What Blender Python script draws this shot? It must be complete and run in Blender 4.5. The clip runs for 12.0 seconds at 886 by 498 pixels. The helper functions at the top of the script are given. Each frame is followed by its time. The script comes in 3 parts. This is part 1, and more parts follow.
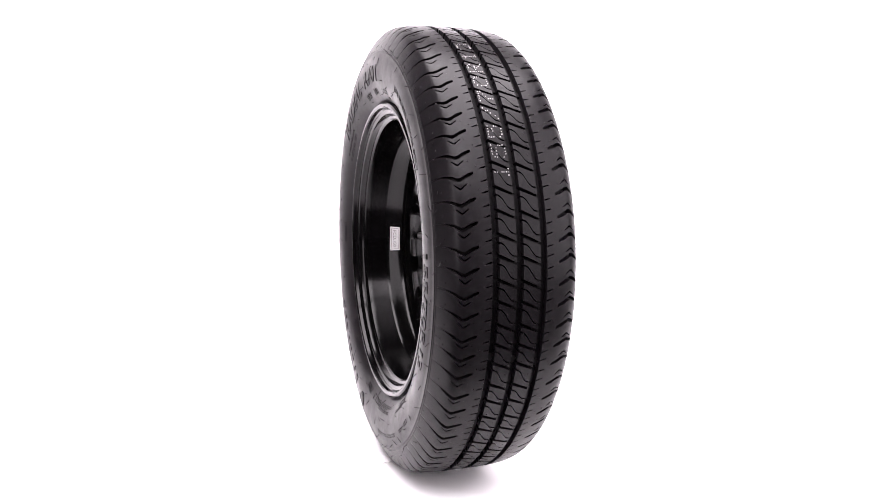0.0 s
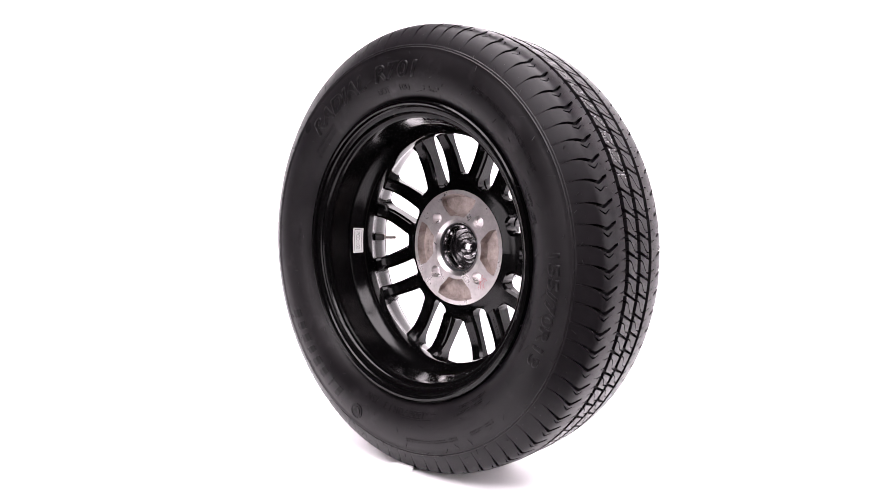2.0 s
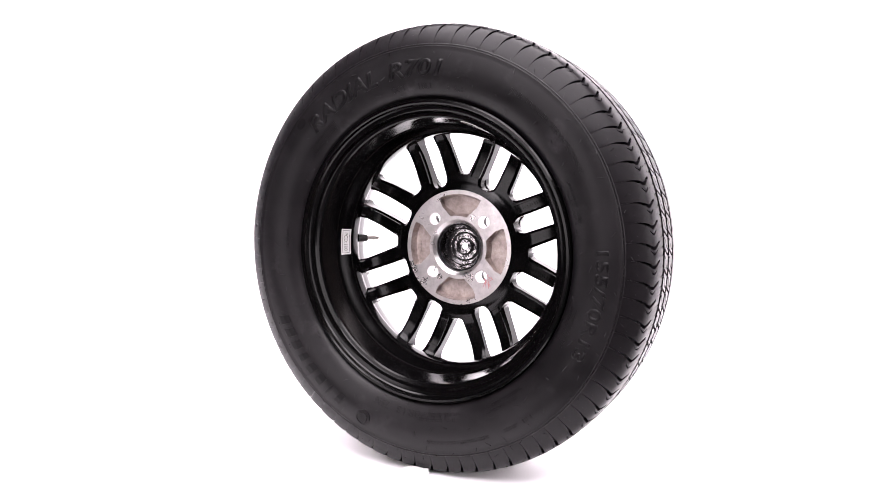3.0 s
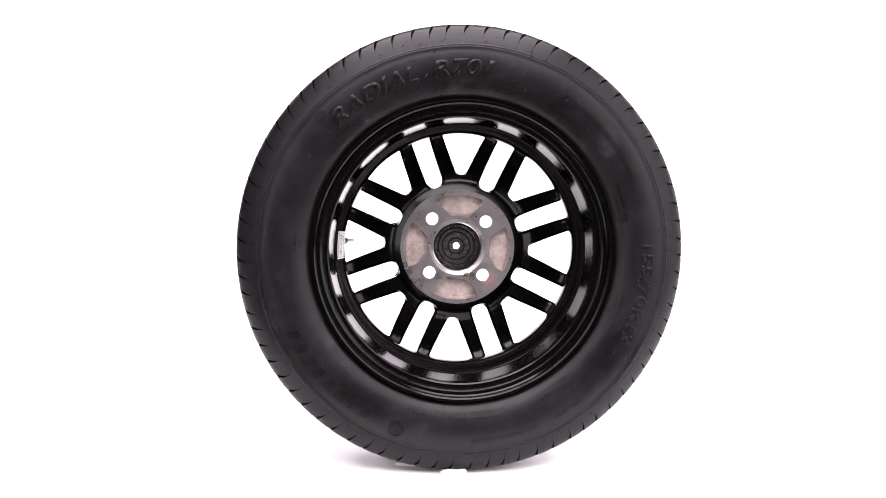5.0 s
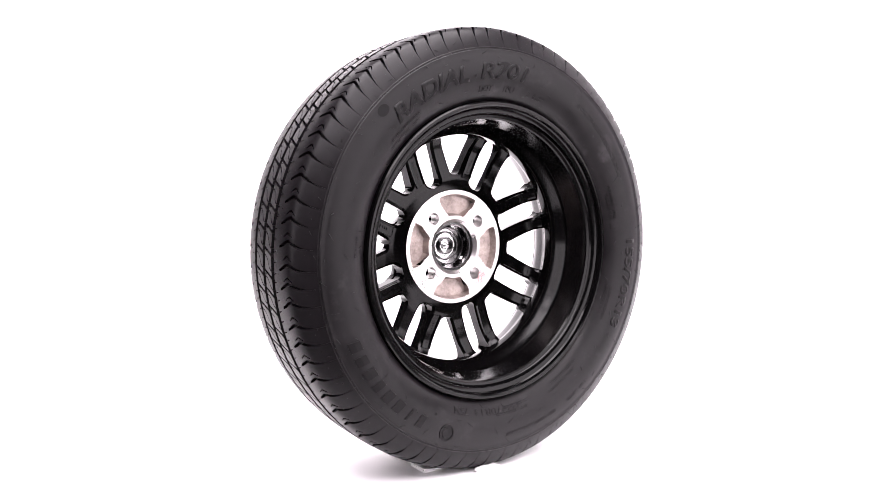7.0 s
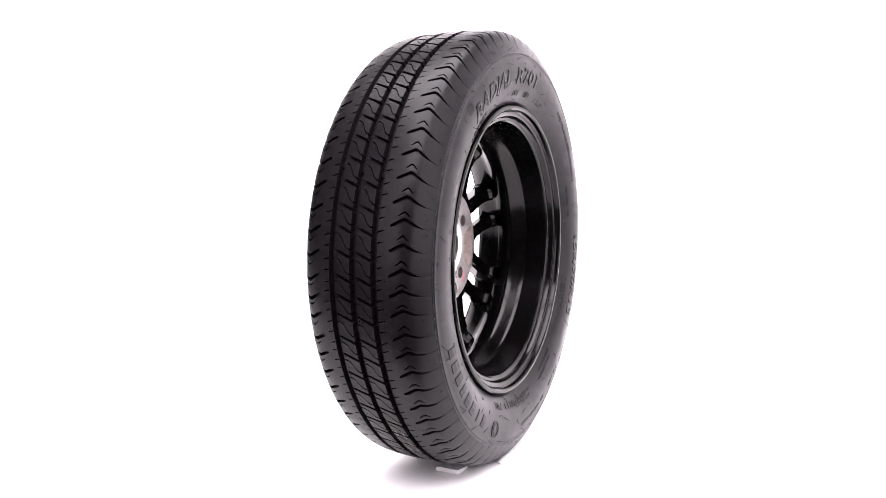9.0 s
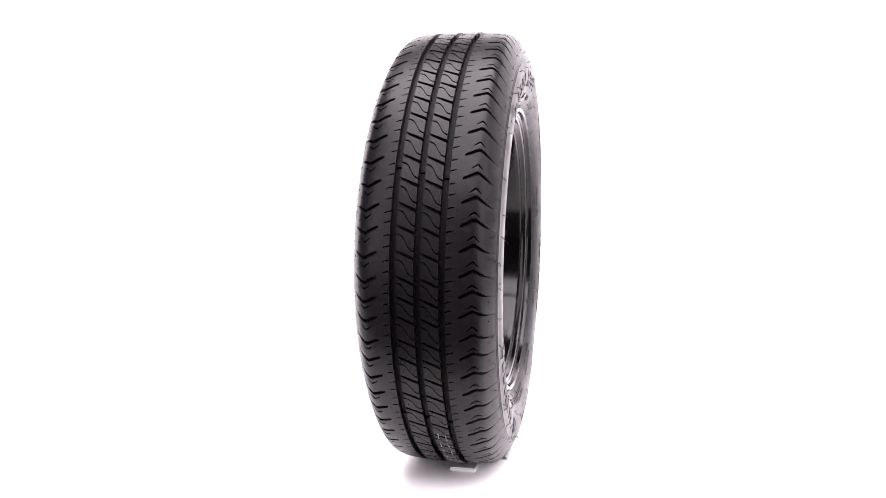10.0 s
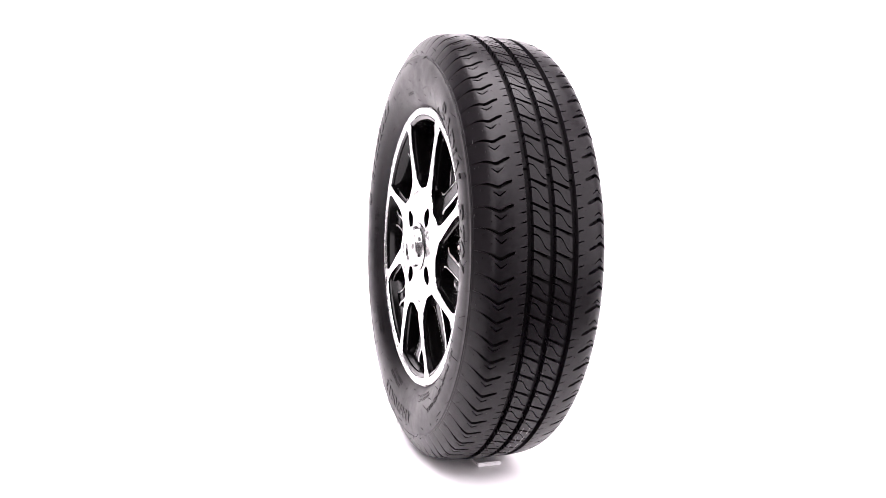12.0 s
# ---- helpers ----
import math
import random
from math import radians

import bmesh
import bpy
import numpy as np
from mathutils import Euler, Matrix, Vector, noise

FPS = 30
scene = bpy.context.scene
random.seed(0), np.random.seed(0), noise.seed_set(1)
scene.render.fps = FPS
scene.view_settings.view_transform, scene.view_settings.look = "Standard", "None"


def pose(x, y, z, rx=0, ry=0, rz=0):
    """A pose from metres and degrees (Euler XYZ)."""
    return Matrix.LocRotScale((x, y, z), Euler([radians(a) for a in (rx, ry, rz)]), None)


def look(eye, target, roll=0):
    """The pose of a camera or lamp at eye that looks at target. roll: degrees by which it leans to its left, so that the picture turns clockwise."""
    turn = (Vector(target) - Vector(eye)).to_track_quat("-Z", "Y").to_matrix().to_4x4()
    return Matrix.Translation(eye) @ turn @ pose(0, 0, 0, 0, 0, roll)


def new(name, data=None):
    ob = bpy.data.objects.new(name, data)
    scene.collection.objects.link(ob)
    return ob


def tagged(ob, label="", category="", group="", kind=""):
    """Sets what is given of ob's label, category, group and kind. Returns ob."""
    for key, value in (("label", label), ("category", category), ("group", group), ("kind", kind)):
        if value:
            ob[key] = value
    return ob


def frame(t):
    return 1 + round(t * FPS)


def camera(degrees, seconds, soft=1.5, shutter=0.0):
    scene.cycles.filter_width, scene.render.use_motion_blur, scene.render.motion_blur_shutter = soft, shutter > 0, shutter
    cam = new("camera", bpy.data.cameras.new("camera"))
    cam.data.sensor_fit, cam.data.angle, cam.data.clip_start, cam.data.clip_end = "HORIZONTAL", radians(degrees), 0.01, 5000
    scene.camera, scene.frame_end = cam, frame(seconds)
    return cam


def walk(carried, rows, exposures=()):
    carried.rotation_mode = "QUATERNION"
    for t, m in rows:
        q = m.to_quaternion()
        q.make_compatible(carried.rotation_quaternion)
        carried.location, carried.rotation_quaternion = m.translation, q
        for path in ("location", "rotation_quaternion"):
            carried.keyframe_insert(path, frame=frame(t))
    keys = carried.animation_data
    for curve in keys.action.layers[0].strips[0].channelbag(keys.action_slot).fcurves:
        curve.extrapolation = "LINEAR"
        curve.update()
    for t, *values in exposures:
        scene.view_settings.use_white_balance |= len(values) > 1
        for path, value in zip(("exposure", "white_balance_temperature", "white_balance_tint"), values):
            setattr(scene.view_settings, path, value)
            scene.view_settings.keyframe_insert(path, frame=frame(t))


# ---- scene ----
DEG = math.pi / 180

# ---- camera: it stands still; the turntable turns ----
cam = camera(61.33, 12.0, soft=0.6, shutter=0.0)
CAM_POSE = pose(0.0065, -0.9785, 0.3362, 90 - 3.76, 0, 0.68) @ pose(0, 0, 0, 0, 0, 0.3)
walk(cam, [(0.0, CAM_POSE), (12.0, CAM_POSE)])

# turning angle of the turntable: seconds, degrees
TURN = [(0.0, -70.75), (0.7, -60.22), (1.5, -48.54), (2.5, -33.99), (3.2, -23.47), (4.0, -11.1), (4.8, 1.42), (5.5, 12.26),
        (6.0, 19.88), (6.5, 27.38), (7.2, 37.74), (8.0, 49.35), (8.8, 60.84), (9.5, 71.06), (10.0, 78.38), (10.5, 85.84),
        (11.3, 98.23), (12.0, 108.83)]
WHEEL_SEAT = pose(0.0143, -0.0251, 0.2738, 1.0, 0, 0)

# ---- light: a white photo studio with a wide and a narrow side softbox, two overhead, one on the backdrop ----
world = bpy.data.worlds.new("studio_air")
scene.world = world
world.use_nodes = True
world.node_tree.nodes["Background"].inputs[0].default_value = (1, 0.97, 0.98, 1)
world.node_tree.nodes["Background"].inputs[1].default_value = 0.02
scene.view_settings.exposure = 0.0


def softbox(name, eye, target, sx, sy, watts, colour=(1, 0.92, 0.972), spread=180):
    data = bpy.data.lights.new(name, "AREA")
    data.shape, data.size, data.size_y, data.energy, data.color = "RECTANGLE", sx, sy, watts, colour
    data.spread = radians(spread)
    ob = new(name, data)
    ob.matrix_world = look(eye, target)
    return ob


softbox("softbox_east", (1.42, -0.86, 0.95), (0, 0, 0.5), 1.5, 1.9, 48)
softbox("softbox_west", (-1.17, -1.46, 0.95), (0, 0, 0.5), 0.7, 1.9, 22)
softbox("softbox_top", (0, -0.45, 2.05), (0, -0.4, 0), 1.9, 1.7, 165)
softbox("softbox_front", (0, -1.75, 1.85), (0, -0.1, 0), 1.9, 0.7, 62)
softbox("backdrop_light", (0, 0.7, 2.45), (0, 1.75, 0.7), 4.4, 0.5, 75, spread=84)


# ---- materials ----
class Nodes:
    """A short way to write node materials."""

    def __init__(self, name):
        self.mat = bpy.data.materials.new(name)
        self.mat.use_nodes = True
        self.tree = self.mat.node_tree
        self.bsdf = self.tree.nodes["Principled BSDF"]

    def add(self, kind, **inputs):
        node = self.tree.nodes.new(kind)
        for key, value in inputs.items():
            self.plug(node, key.replace("_", " "), value)
        return node

    def plug(self, node, key, value):
        socket = node.inputs[key]
        if isinstance(value, bpy.types.NodeSocket):
            self.tree.links.new(value, socket)
        else:
            socket.default_value = value

    def set(self, **inputs):
        for key, value in inputs.items():
            self.plug(self.bsdf, key.replace("_", " "), value)

    def coords(self):
        return self.add("ShaderNodeTexCoord").outputs["Object"]

    def noise(self, scale, detail=4.0, rough=0.55, stretch=None):
        vec = self.coords()
        if stretch:
            m = self.add("ShaderNodeMapping", Vector=vec)
            m.inputs["Scale"].default_value = stretch
            vec = m.outputs[0]
        n = self.add("ShaderNodeTexNoise", Vector=vec, Scale=scale, Detail=detail, Roughness=rough)
        return n.outputs["Fac"]

    def ramp(self, fac, low, high, a=0.3, b=0.7):
        r = self.add("ShaderNodeValToRGB", Fac=fac)
        e = r.color_ramp.elements
        e[0].position, e[1].position = a, b
        e[0].color, e[1].color = (*low, 1), (*high, 1)
        return r.outputs["Color"]

    def value(self, fac, low, high, a=0.3, b=0.7):
        m = self.add("ShaderNodeMapRange", Value=fac)
        for i, v in enumerate((a, b, low, high)):
            m.inputs[i + 1].default_value = v
        return m.outputs[0]

    def bump(self, height, strength, distance):
        return self.add("ShaderNodeBump", Height=height, Strength=strength, Distance=distance).outputs[0]


def rubber(name, low, high, r0, r1, grain=0.35, scuff=0.12, gloss=0.3, marks=0.0):
    n = Nodes(name)
    big, mid, fine = n.noise(11, 5), n.noise(55, 6, 0.65), n.noise(900, 3)
    mix = n.add("ShaderNodeMath")
    mix.operation = "ADD"
    n.tree.links.new(big, mix.inputs[0])
    n.tree.links.new(n.value(mid, -0.12, 0.12), mix.inputs[1])
    dust = n.value(n.noise(16, 6, 0.7), 0.0, 1.0, 0.58, 0.8)
    tone = n.add("ShaderNodeMix")
    tone.data_type = "RGBA"
    n.tree.links.new(n.value(dust, 0.0, scuff, 0.0, 1.0), tone.inputs["Factor"])
    n.tree.links.new(n.ramp(mix.outputs[0], low, high), tone.inputs[6])
    tone.inputs[7].default_value = (0.06, 0.056, 0.06, 1)
    if marks:
        # pale rubbed patches left by handling
        spot = n.value(n.noise(21, 3, 0.5, (1, 1.7, 1)), 0.0, 1.0, 0.66, 0.76)
        grit = n.value(n.noise(140, 5, 0.7), 0.25, 1.0, 0.38, 0.66)
        both = n.add("ShaderNodeMath")
        both.operation = "MULTIPLY"
        n.tree.links.new(spot, both.inputs[0])
        n.tree.links.new(grit, both.inputs[1])
        over = n.add("ShaderNodeMix")
        over.data_type = "RGBA"
        n.tree.links.new(n.value(both.outputs[0], 0.0, marks, 0.0, 1.0), over.inputs["Factor"])
        n.tree.links.new(tone.outputs[2], over.inputs[6])
        over.inputs[7].default_value = (0.05, 0.046, 0.05, 1)
        tone = over
    n.set(Base_Color=tone.outputs[2], Roughness=n.value(mix.outputs[0], r0, r1), Normal=n.bump(fine, grain, 0.0006))
    n.bsdf.inputs["Specular IOR Level"].default_value = gloss
    return n.mat


M_TREAD = rubber("tread_rubber", (0.0032, 0.0027, 0.0032), (0.0058, 0.005, 0.0058), 0.22, 0.38, 0.14, 0.16, 0.116, 0.32)
# matte groove rubber; the shade down in the grooves is put into its colour
M_GROOVE_SHADE = rubber("shaded_groove_rubber", (0.0018, 0.0015, 0.0018), (0.003, 0.0026, 0.003), 0.5, 0.65, 0.1, 0.02, 0.07)
M_WALL = rubber("sidewall_rubber", (0.003, 0.0025, 0.003), (0.006, 0.0051, 0.0059), 0.30, 0.50, 0.10, 0.26, 0.18, 0.34)
M_LETTER = rubber("moulded_letter_rubber", (0.002, 0.0017, 0.002), (0.004, 0.0034, 0.004), 0.36, 0.5, 0.08, 0.12, 0.13)
M_WHISKER = rubber("whisker_rubber", (0.002, 0.0018, 0.002), (0.003, 0.0027, 0.003), 0.6, 0.8, 0.1)
M_SMUDGE = rubber("oily_rubber", (0.002, 0.0017, 0.002), (0.004, 0.0034, 0.004), 0.4, 0.5, 0.1, 0.05, 0.11)


def gloss_black():
    n = Nodes("gloss_black_paint")
    n.set(Base_Color=(0.001, 0.0009, 0.001, 1), Roughness=n.value(n.noise(30), 0.12, 0.18), Specular_IOR_Level=0.165,
          Normal=n.bump(n.noise(90, 2), 0.03, 0.001))
    return n.mat


def machined(name, tone, r0, r1, stain=0.9):
    n = Nodes(name)
    fine, big, mid = n.noise(700, 2, 0.5, (1, 0.05, 1)), n.noise(35, 5), n.noise(130, 6, 0.7)
    mix = n.add("ShaderNodeMath")
    mix.operation = "ADD"
    n.tree.links.new(big, mix.inputs[0])
    n.tree.links.new(n.value(mid, -0.14, 0.14), mix.inputs[1])
    n.set(Base_Color=n.ramp(mix.outputs[0], tuple(c * stain for c in tone), tone), Metallic=1.0, Roughness=n.value(mix.outputs[0], r1, r0),
          Normal=n.bump(fine, 0.12, 0.0004))
    return n.mat


def cast_metal():
    n = Nodes("rough_cast_aluminium")
    big, fine = n.noise(60, 6, 0.7), n.noise(420, 4, 0.7)
    n.set(Base_Color=n.ramp(big, (0.25, 0.205, 0.19), (0.5, 0.425, 0.395), 0.36, 0.64), Metallic=0.75, Roughness=0.55,
          Normal=n.bump(fine, 0.6, 0.0012))
    return n.mat


def plain(name, colour, rough, metal=0.0, scale=120, spread=0.12, transmission=0.0, relief=(0.1, 0.0005)):
    n = Nodes(name)
    f = n.noise(scale, 4)
    n.set(Base_Color=n.ramp(f, tuple(c * (1 - spread) for c in colour), colour), Roughness=rough, Metallic=metal,
          Transmission_Weight=transmission, Normal=n.bump(f, *relief))
    return n.mat


M_BLACK = gloss_black()
M_MACHINED = machined("machined_aluminium", (0.78, 0.765, 0.77), 0.2, 0.32)
M_PAD = machined("turned_hub_aluminium", (0.64, 0.60, 0.595), 0.24, 0.4, 0.66)
# bright metal that stands in for highlights on the black spoke edges
M_GLINT = machined("edge_glint_aluminium", (0.78, 0.765, 0.77), 0.4, 0.5)
M_CAST = cast_metal()
M_CHROME = plain("chromed_plastic", (0.66, 0.64, 0.65), 0.07, 1.0, 40, 0.06)
M_CRINKLE = plain("crinkled_chrome", (0.6, 0.58, 0.59), 0.2, 1.0, 70, 0.3, relief=(0.25, 0.004))
M_CAPBLACK = plain("shiny_black_plastic", (0.012, 0.011, 0.012), 0.12)
M_STEM = plain("valve_nickel", (0.42, 0.37, 0.35), 0.35, 1.0)
M_VALVE = plain("valve_rubber", (0.02, 0.017, 0.017), 0.4)
M_PAPER = plain("sticker_paper", (0.52, 0.505, 0.505), 0.5)
M_INK = plain("sticker_ink", (0.06, 0.056, 0.06), 0.6)
M_DOTS = plain("white_tread_paint", (0.36, 0.345, 0.35), 0.6)
M_RED = plain("red_marker", (0.5, 0.16, 0.17), 0.5)
M_ACRYL = plain("cloudy_acrylic", (0.97, 0.95, 0.96), 0.5, spread=0.02, transmission=0.1)
M_FLOOR = plain("white_stage_paint", (0.92, 0.905, 0.915), 0.55, scale=6, spread=0.02)
M_BACK = plain("white_paper_backdrop", (0.88, 0.865, 0.875), 0.8, scale=4, spread=0.015)
M_ROOM = plain("dark_studio_wall", (0.012, 0.0115, 0.012), 0.9, scale=3)
M_CRUMB = plain("grey_crumb", (0.35, 0.33, 0.34), 0.8)


# ---- mesh helpers ----
def mesh_of(name, verts, faces, mats, which=None, smooth=True, sharp=35):
    me = bpy.data.meshes.new(name)
    me.from_pydata([tuple(v) for v in verts], [], [tuple(f) for f in faces])
    for m in mats if isinstance(mats, (list, tuple)) else [mats]:
        me.materials.append(m)
    if which is not None:
        me.polygons.foreach_set("material_index", which)
    if smooth:
        me.polygons.foreach_set("use_smooth", [True] * len(me.polygons))
        me.set_sharp_from_angle(angle=radians(sharp))
    me.update()
    return me


def part(name, me, parent, label="", m=None):
    ob = new(name, me)
    ob.parent = parent
    if m is not None:
        ob.matrix_local = m
    return tagged(ob, label)


def from_bm(name, bm, mat, smooth=True, sharp=35):
    bmesh.ops.recalc_face_normals(bm, faces=bm.faces)
    me = bpy.data.meshes.new(name)
    bm.to_mesh(me)
    bm.free()
    me.materials.append(mat)
    if smooth:
        me.polygons.foreach_set("use_smooth", [True] * len(me.polygons))
        me.set_sharp_from_angle(angle=radians(sharp))
    return me


def revolve(name, prof, mats, n=192, closed=True, which=None, sharp=30):
    """prof: (y, r) pairs turned about the y axis."""
    k = len(prof)
    verts, faces, idx = [], [], []
    for i in range(n):
        a = 2 * math.pi * i / n
        verts += [(r * math.cos(a), y, r * math.sin(a)) for y, r in prof]
    for i in range(n):
        j = (i + 1) % n
        for q in range(k if closed else k - 1):
            w = (q + 1) % k
            faces.append((i * k + q, i * k + w, j * k + w, j * k + q))
            idx.append(which[q] if which else 0)
    me = mesh_of(name, verts, faces, mats, idx, True, sharp)
    bm = bmesh.new()
    bm.from_mesh(me)
    bmesh.ops.recalc_face_normals(bm, faces=bm.faces)
    bm.to_mesh(me)
    bm.free()
    return me


def spin(a):
    """A turn about the wheel's axle by the angle a, counted from +x towards +z."""
    return Matrix.Rotation(-a, 4, "Y")


def inside(pt, poly):
    x, y = pt
    hit = False
    for (x0, y0), (x1, y1) in zip(poly, poly[1:] + poly[:1]):
        if (y0 > y) != (y1 > y) and x < (x1 - x0) * (y - y0) / (y1 - y0) + x0:
            hit = not hit
    return hit


def box_bm(sx, sy, sz, bevel=0.0, seg=2):
    bm = bmesh.new()
    bmesh.ops.create_cube(bm, size=1.0)
    bmesh.ops.scale(bm, vec=(sx, sy, sz), verts=bm.verts)
    if bevel:
        bmesh.ops.bevel(bm, geom=list(bm.edges), offset=bevel, segments=seg, affect="EDGES", profile=0.5)
    return bm


# ---- the studio ----
def build_studio():
    # floor and backdrop: one sweep of white board
    pts = [(-0.33, -0.02), (0.9, -0.02)]
    pts += [(0.9 + 0.8 * math.sin(a * DEG), 0.78 - 0.8 * math.cos(a * DEG)) for a in range(10, 91, 10)]
    pts += [(1.7, 2.6)]
    half = 2.6

    def sheet(name, line):
        out = [(y + 0.02 * (1 if i > 8 else 0), z - 0.03) for i, (y, z) in enumerate(line)]
        ring = line + out[::-1]
        k = len(ring)
        verts = [(-half, y, z) for y, z in ring] + [(half, y, z) for y, z in ring]
        faces = [(i, (i + 1) % k, k + (i + 1) % k, k + i) for i in range(k)]
        faces += [tuple(range(k))[::-1], tuple(range(k, 2 * k))]
        return mesh_of(name, verts, faces, M_FLOOR if name == "floor" else M_BACK, None, True, 40)

    tagged(new("floor", sheet("floor", pts[:2])), "plain white studio floor board", "floor", kind="structure")
    tagged(new("backdrop", sheet("backdrop", pts[1:])), "seamless white paper backdrop, brightly lit", "backdrop", kind="structure")
    # added out of view: the white board stops short so low tread reflects dark
    ob = new("unseen_dark_floor", from_bm("unseen_dark_floor", box_bm(5.6, 4.7, 0.06), M_ROOM, False))
    ob.location = (0, -0.4, -0.09)
    tagged(ob, "unseen dark floor round the white board, darkens low tread reflections", "floor", kind="structure")
    # unseen white board, added to give the spoke flanks something bright to reflect
    ob = new("bounce_board", from_bm("bounce_board", box_bm(0.03, 1.25, 2.0, 0.004, 1), M_BACK, False))
    ob.location = (1.5, 0.775, 0.98)
    tagged(ob, "unseen white bounce board added to brighten the spoke flanks", "wall", kind="structure")
    for name, loc, size in (("wall_south", (0, -2.7, 1.3), (5.6, 0.1, 2.8)), ("wall_west", (-2.7, -0.4, 1.3), (0.1, 4.6, 2.8)),
                            ("wall_east", (2.7, -0.4, 1.3), (0.1, 4.6, 2.8)), ("ceiling", (0, -0.4, 2.75), (5.6, 4.7, 0.1)),
                            ("wall_north", (0, 1.9, 1.3), (5.6, 0.1, 2.8))):
        ob = new(name, from_bm(name, box_bm(*size), M_ROOM, False))
        ob.location = loc
        tagged(ob, "plain dark studio room surface", "ceiling" if name == "ceiling" else "wall", kind="structure")


def build_turntable():
    prof = [(-0.019, 0.0), (-0.019, 0.309), (-0.016, 0.315), (-0.003, 0.315), (0.0, 0.312), (0.0, 0.2), (0.0, 0.0)]
    n = 96
    bm = bmesh.new()
    rings = []
    for z, r in prof[1:-1]:
        rings.append([bm.verts.new((r * math.cos(2 * math.pi * i / n), r * math.sin(2 * math.pi * i / n), z)) for i in range(n)])
    for a, b in zip(rings, rings[1:]):
        for i in range(n):
            bm.faces.new((a[i], a[(i + 1) % n], b[(i + 1) % n], b[i]))
    bm.faces.new(rings[0])
    bm.faces.new(rings[-1])
    table = new("turntable", None)
    part("plate", from_bm("plate", bm, M_FLOOR), table)
    tagged(table, "round white painted turntable, slowly turning", "turntable")

    def scratch(x, y, turn, length, mat, label):
        bm = bmesh.new()
        pts = [(-0.5, 0.0), (-0.2, 0.06), (0.1, -0.03), (0.5, 0.05)]
        up = [bm.verts.new((length * u, length * v + 0.0006, 0.0006)) for u, v in pts]
        dn = [bm.verts.new((length * u, length * v - 0.0006, 0.0006)) for u, v in pts]
        for i in range(3):
            bm.faces.new((up[i], up[i + 1], dn[i + 1], dn[i]))
        geo = bmesh.ops.extrude_face_region(bm, geom=list(bm.faces))
        bmesh.ops.translate(bm, vec=(0, 0, -0.0005), verts=[g for g in geo["geom"] if isinstance(g, bmesh.types.BMVert)])
        part("scratch", from_bm("scratch", bm, mat, False), table, label, pose(x, y, 0, 0, 0, turn))

    scratch(-0.291, -0.09, 85, 0.016, M_RED, "short reddish scuff on the plate")
    scratch(0.235, 0.181, 260, 0.018, M_CRUMB, "short grey scuff on the plate")
    return table


# ---- tyre ----
SIDE = [(0.0, 0.2735), (0.02, 0.2734), (0.028, 0.2731), (0.038, 0.2725), (0.046, 0.2717), (0.0527, 0.2704), (0.0577, 0.2684),
        (0.0614, 0.2655), (0.0645, 0.2615), (0.0673, 0.257), (0.0703, 0.2515), (0.0727, 0.2465), (0.0742, 0.2425), (0.0761, 0.2355),
        (0.0770, 0.2285), (0.0774, 0.222), (0.0768, 0.215), (0.0752, 0.2075), (0.0724, 0.199), (0.0685, 0.192), (0.064, 0.1862),
        (0.0612, 0.1838)]
SIDE_Y = [p[0] for p in SIDE]
SIDE_R = [p[1] for p in SIDE]
R0 = 0.2735


def wall_y(r):
    """Half width of the tyre at the radius r, on the sidewall."""
    return float(np.interp(r, SIDE_R[5:][::-1], SIDE_Y[5:][::-1]))


def crown_r(y):
    return float(np.interp(abs(y), SIDE_Y[:13], SIDE_R[:13]))


# way along the shoulder, from the edge of the groove down to the sidewall
SH = [(0.028, 0.2731)] + SIDE[3:13]
SH_V = np.concatenate([[0], np.cumsum([math.dist(a, b) for a, b in zip(SH, SH[1:])])])
V_END = float(SH_V[-1])


def shoulder_at(v, sink=0.0):
    y = float(np.interp(v, SH_V, [p[0] for p in SH]))
    r = float(np.interp(v, SH_V, [p[1] for p in SH]))
    y2 = float(np.interp(v + 0.001, SH_V, [p[0] for p in SH])) - float(np.interp(v - 0.001, SH_V, [p[0] for p in SH]))
    r2 = float(np.interp(v + 0.001, SH_V, [p[1] for p in SH])) - float(np.interp(v - 0.001, SH_V, [p[1] for p in SH]))
    d = math.hypot(y2, r2)
    return y + sink * r2 / d, r - sink * y2 / d


def piece(name, outline, holes, lift, mat, fill=(), depth=0.006, bare=None):
    """A moulded piece of tread: an outline with slits in it, laid over the tyre by lift(s, v, sink), with walls going down."""
    from mathutils.geometry import delaunay_2d_cdt
    pts, edges = [], []
    for loop in [outline] + holes:
        k = len(pts)
        pts += [Vector(p) for p in loop]
        edges += [(k + i, k + (i + 1) % len(loop)) for i in range(len(loop))]
    pts += [Vector(p) for p in fill if inside(p, outline) and not any(inside(p, h) for h in holes)]
    vs, es, fs, *_ = delaunay_2d_cdt(pts, edges, [], 0, 1e-7)
    verts = [lift(v.x, v.y, 0.0) for v in vs]
    faces = []
    for f in fs:
        c = tuple(sum((vs[i] for i in f), Vector((0, 0))) / len(f))
        if inside(c, outline) and not any(inside(c, h) for h in holes):
            faces.append(tuple(f))
    rim = {}
    for f in faces:
        for i, j in zip(f, f[1:] + f[:1]):
            if (j, i) in rim:
                del rim[(j, i)]
            else:
                rim[(i, j)] = True
    low = {}
    for i, j in list(rim):
        if bare and bare(vs[i], vs[j]):
            continue
        for q in (i, j):
            if q not in low:
                low[q] = len(verts)
                verts.append(lift(vs[q].x, vs[q].y, depth))
        faces.append((j, i, low[i], low[j]))
    return mesh_of(name, verts, faces, mat, None, True, 30)


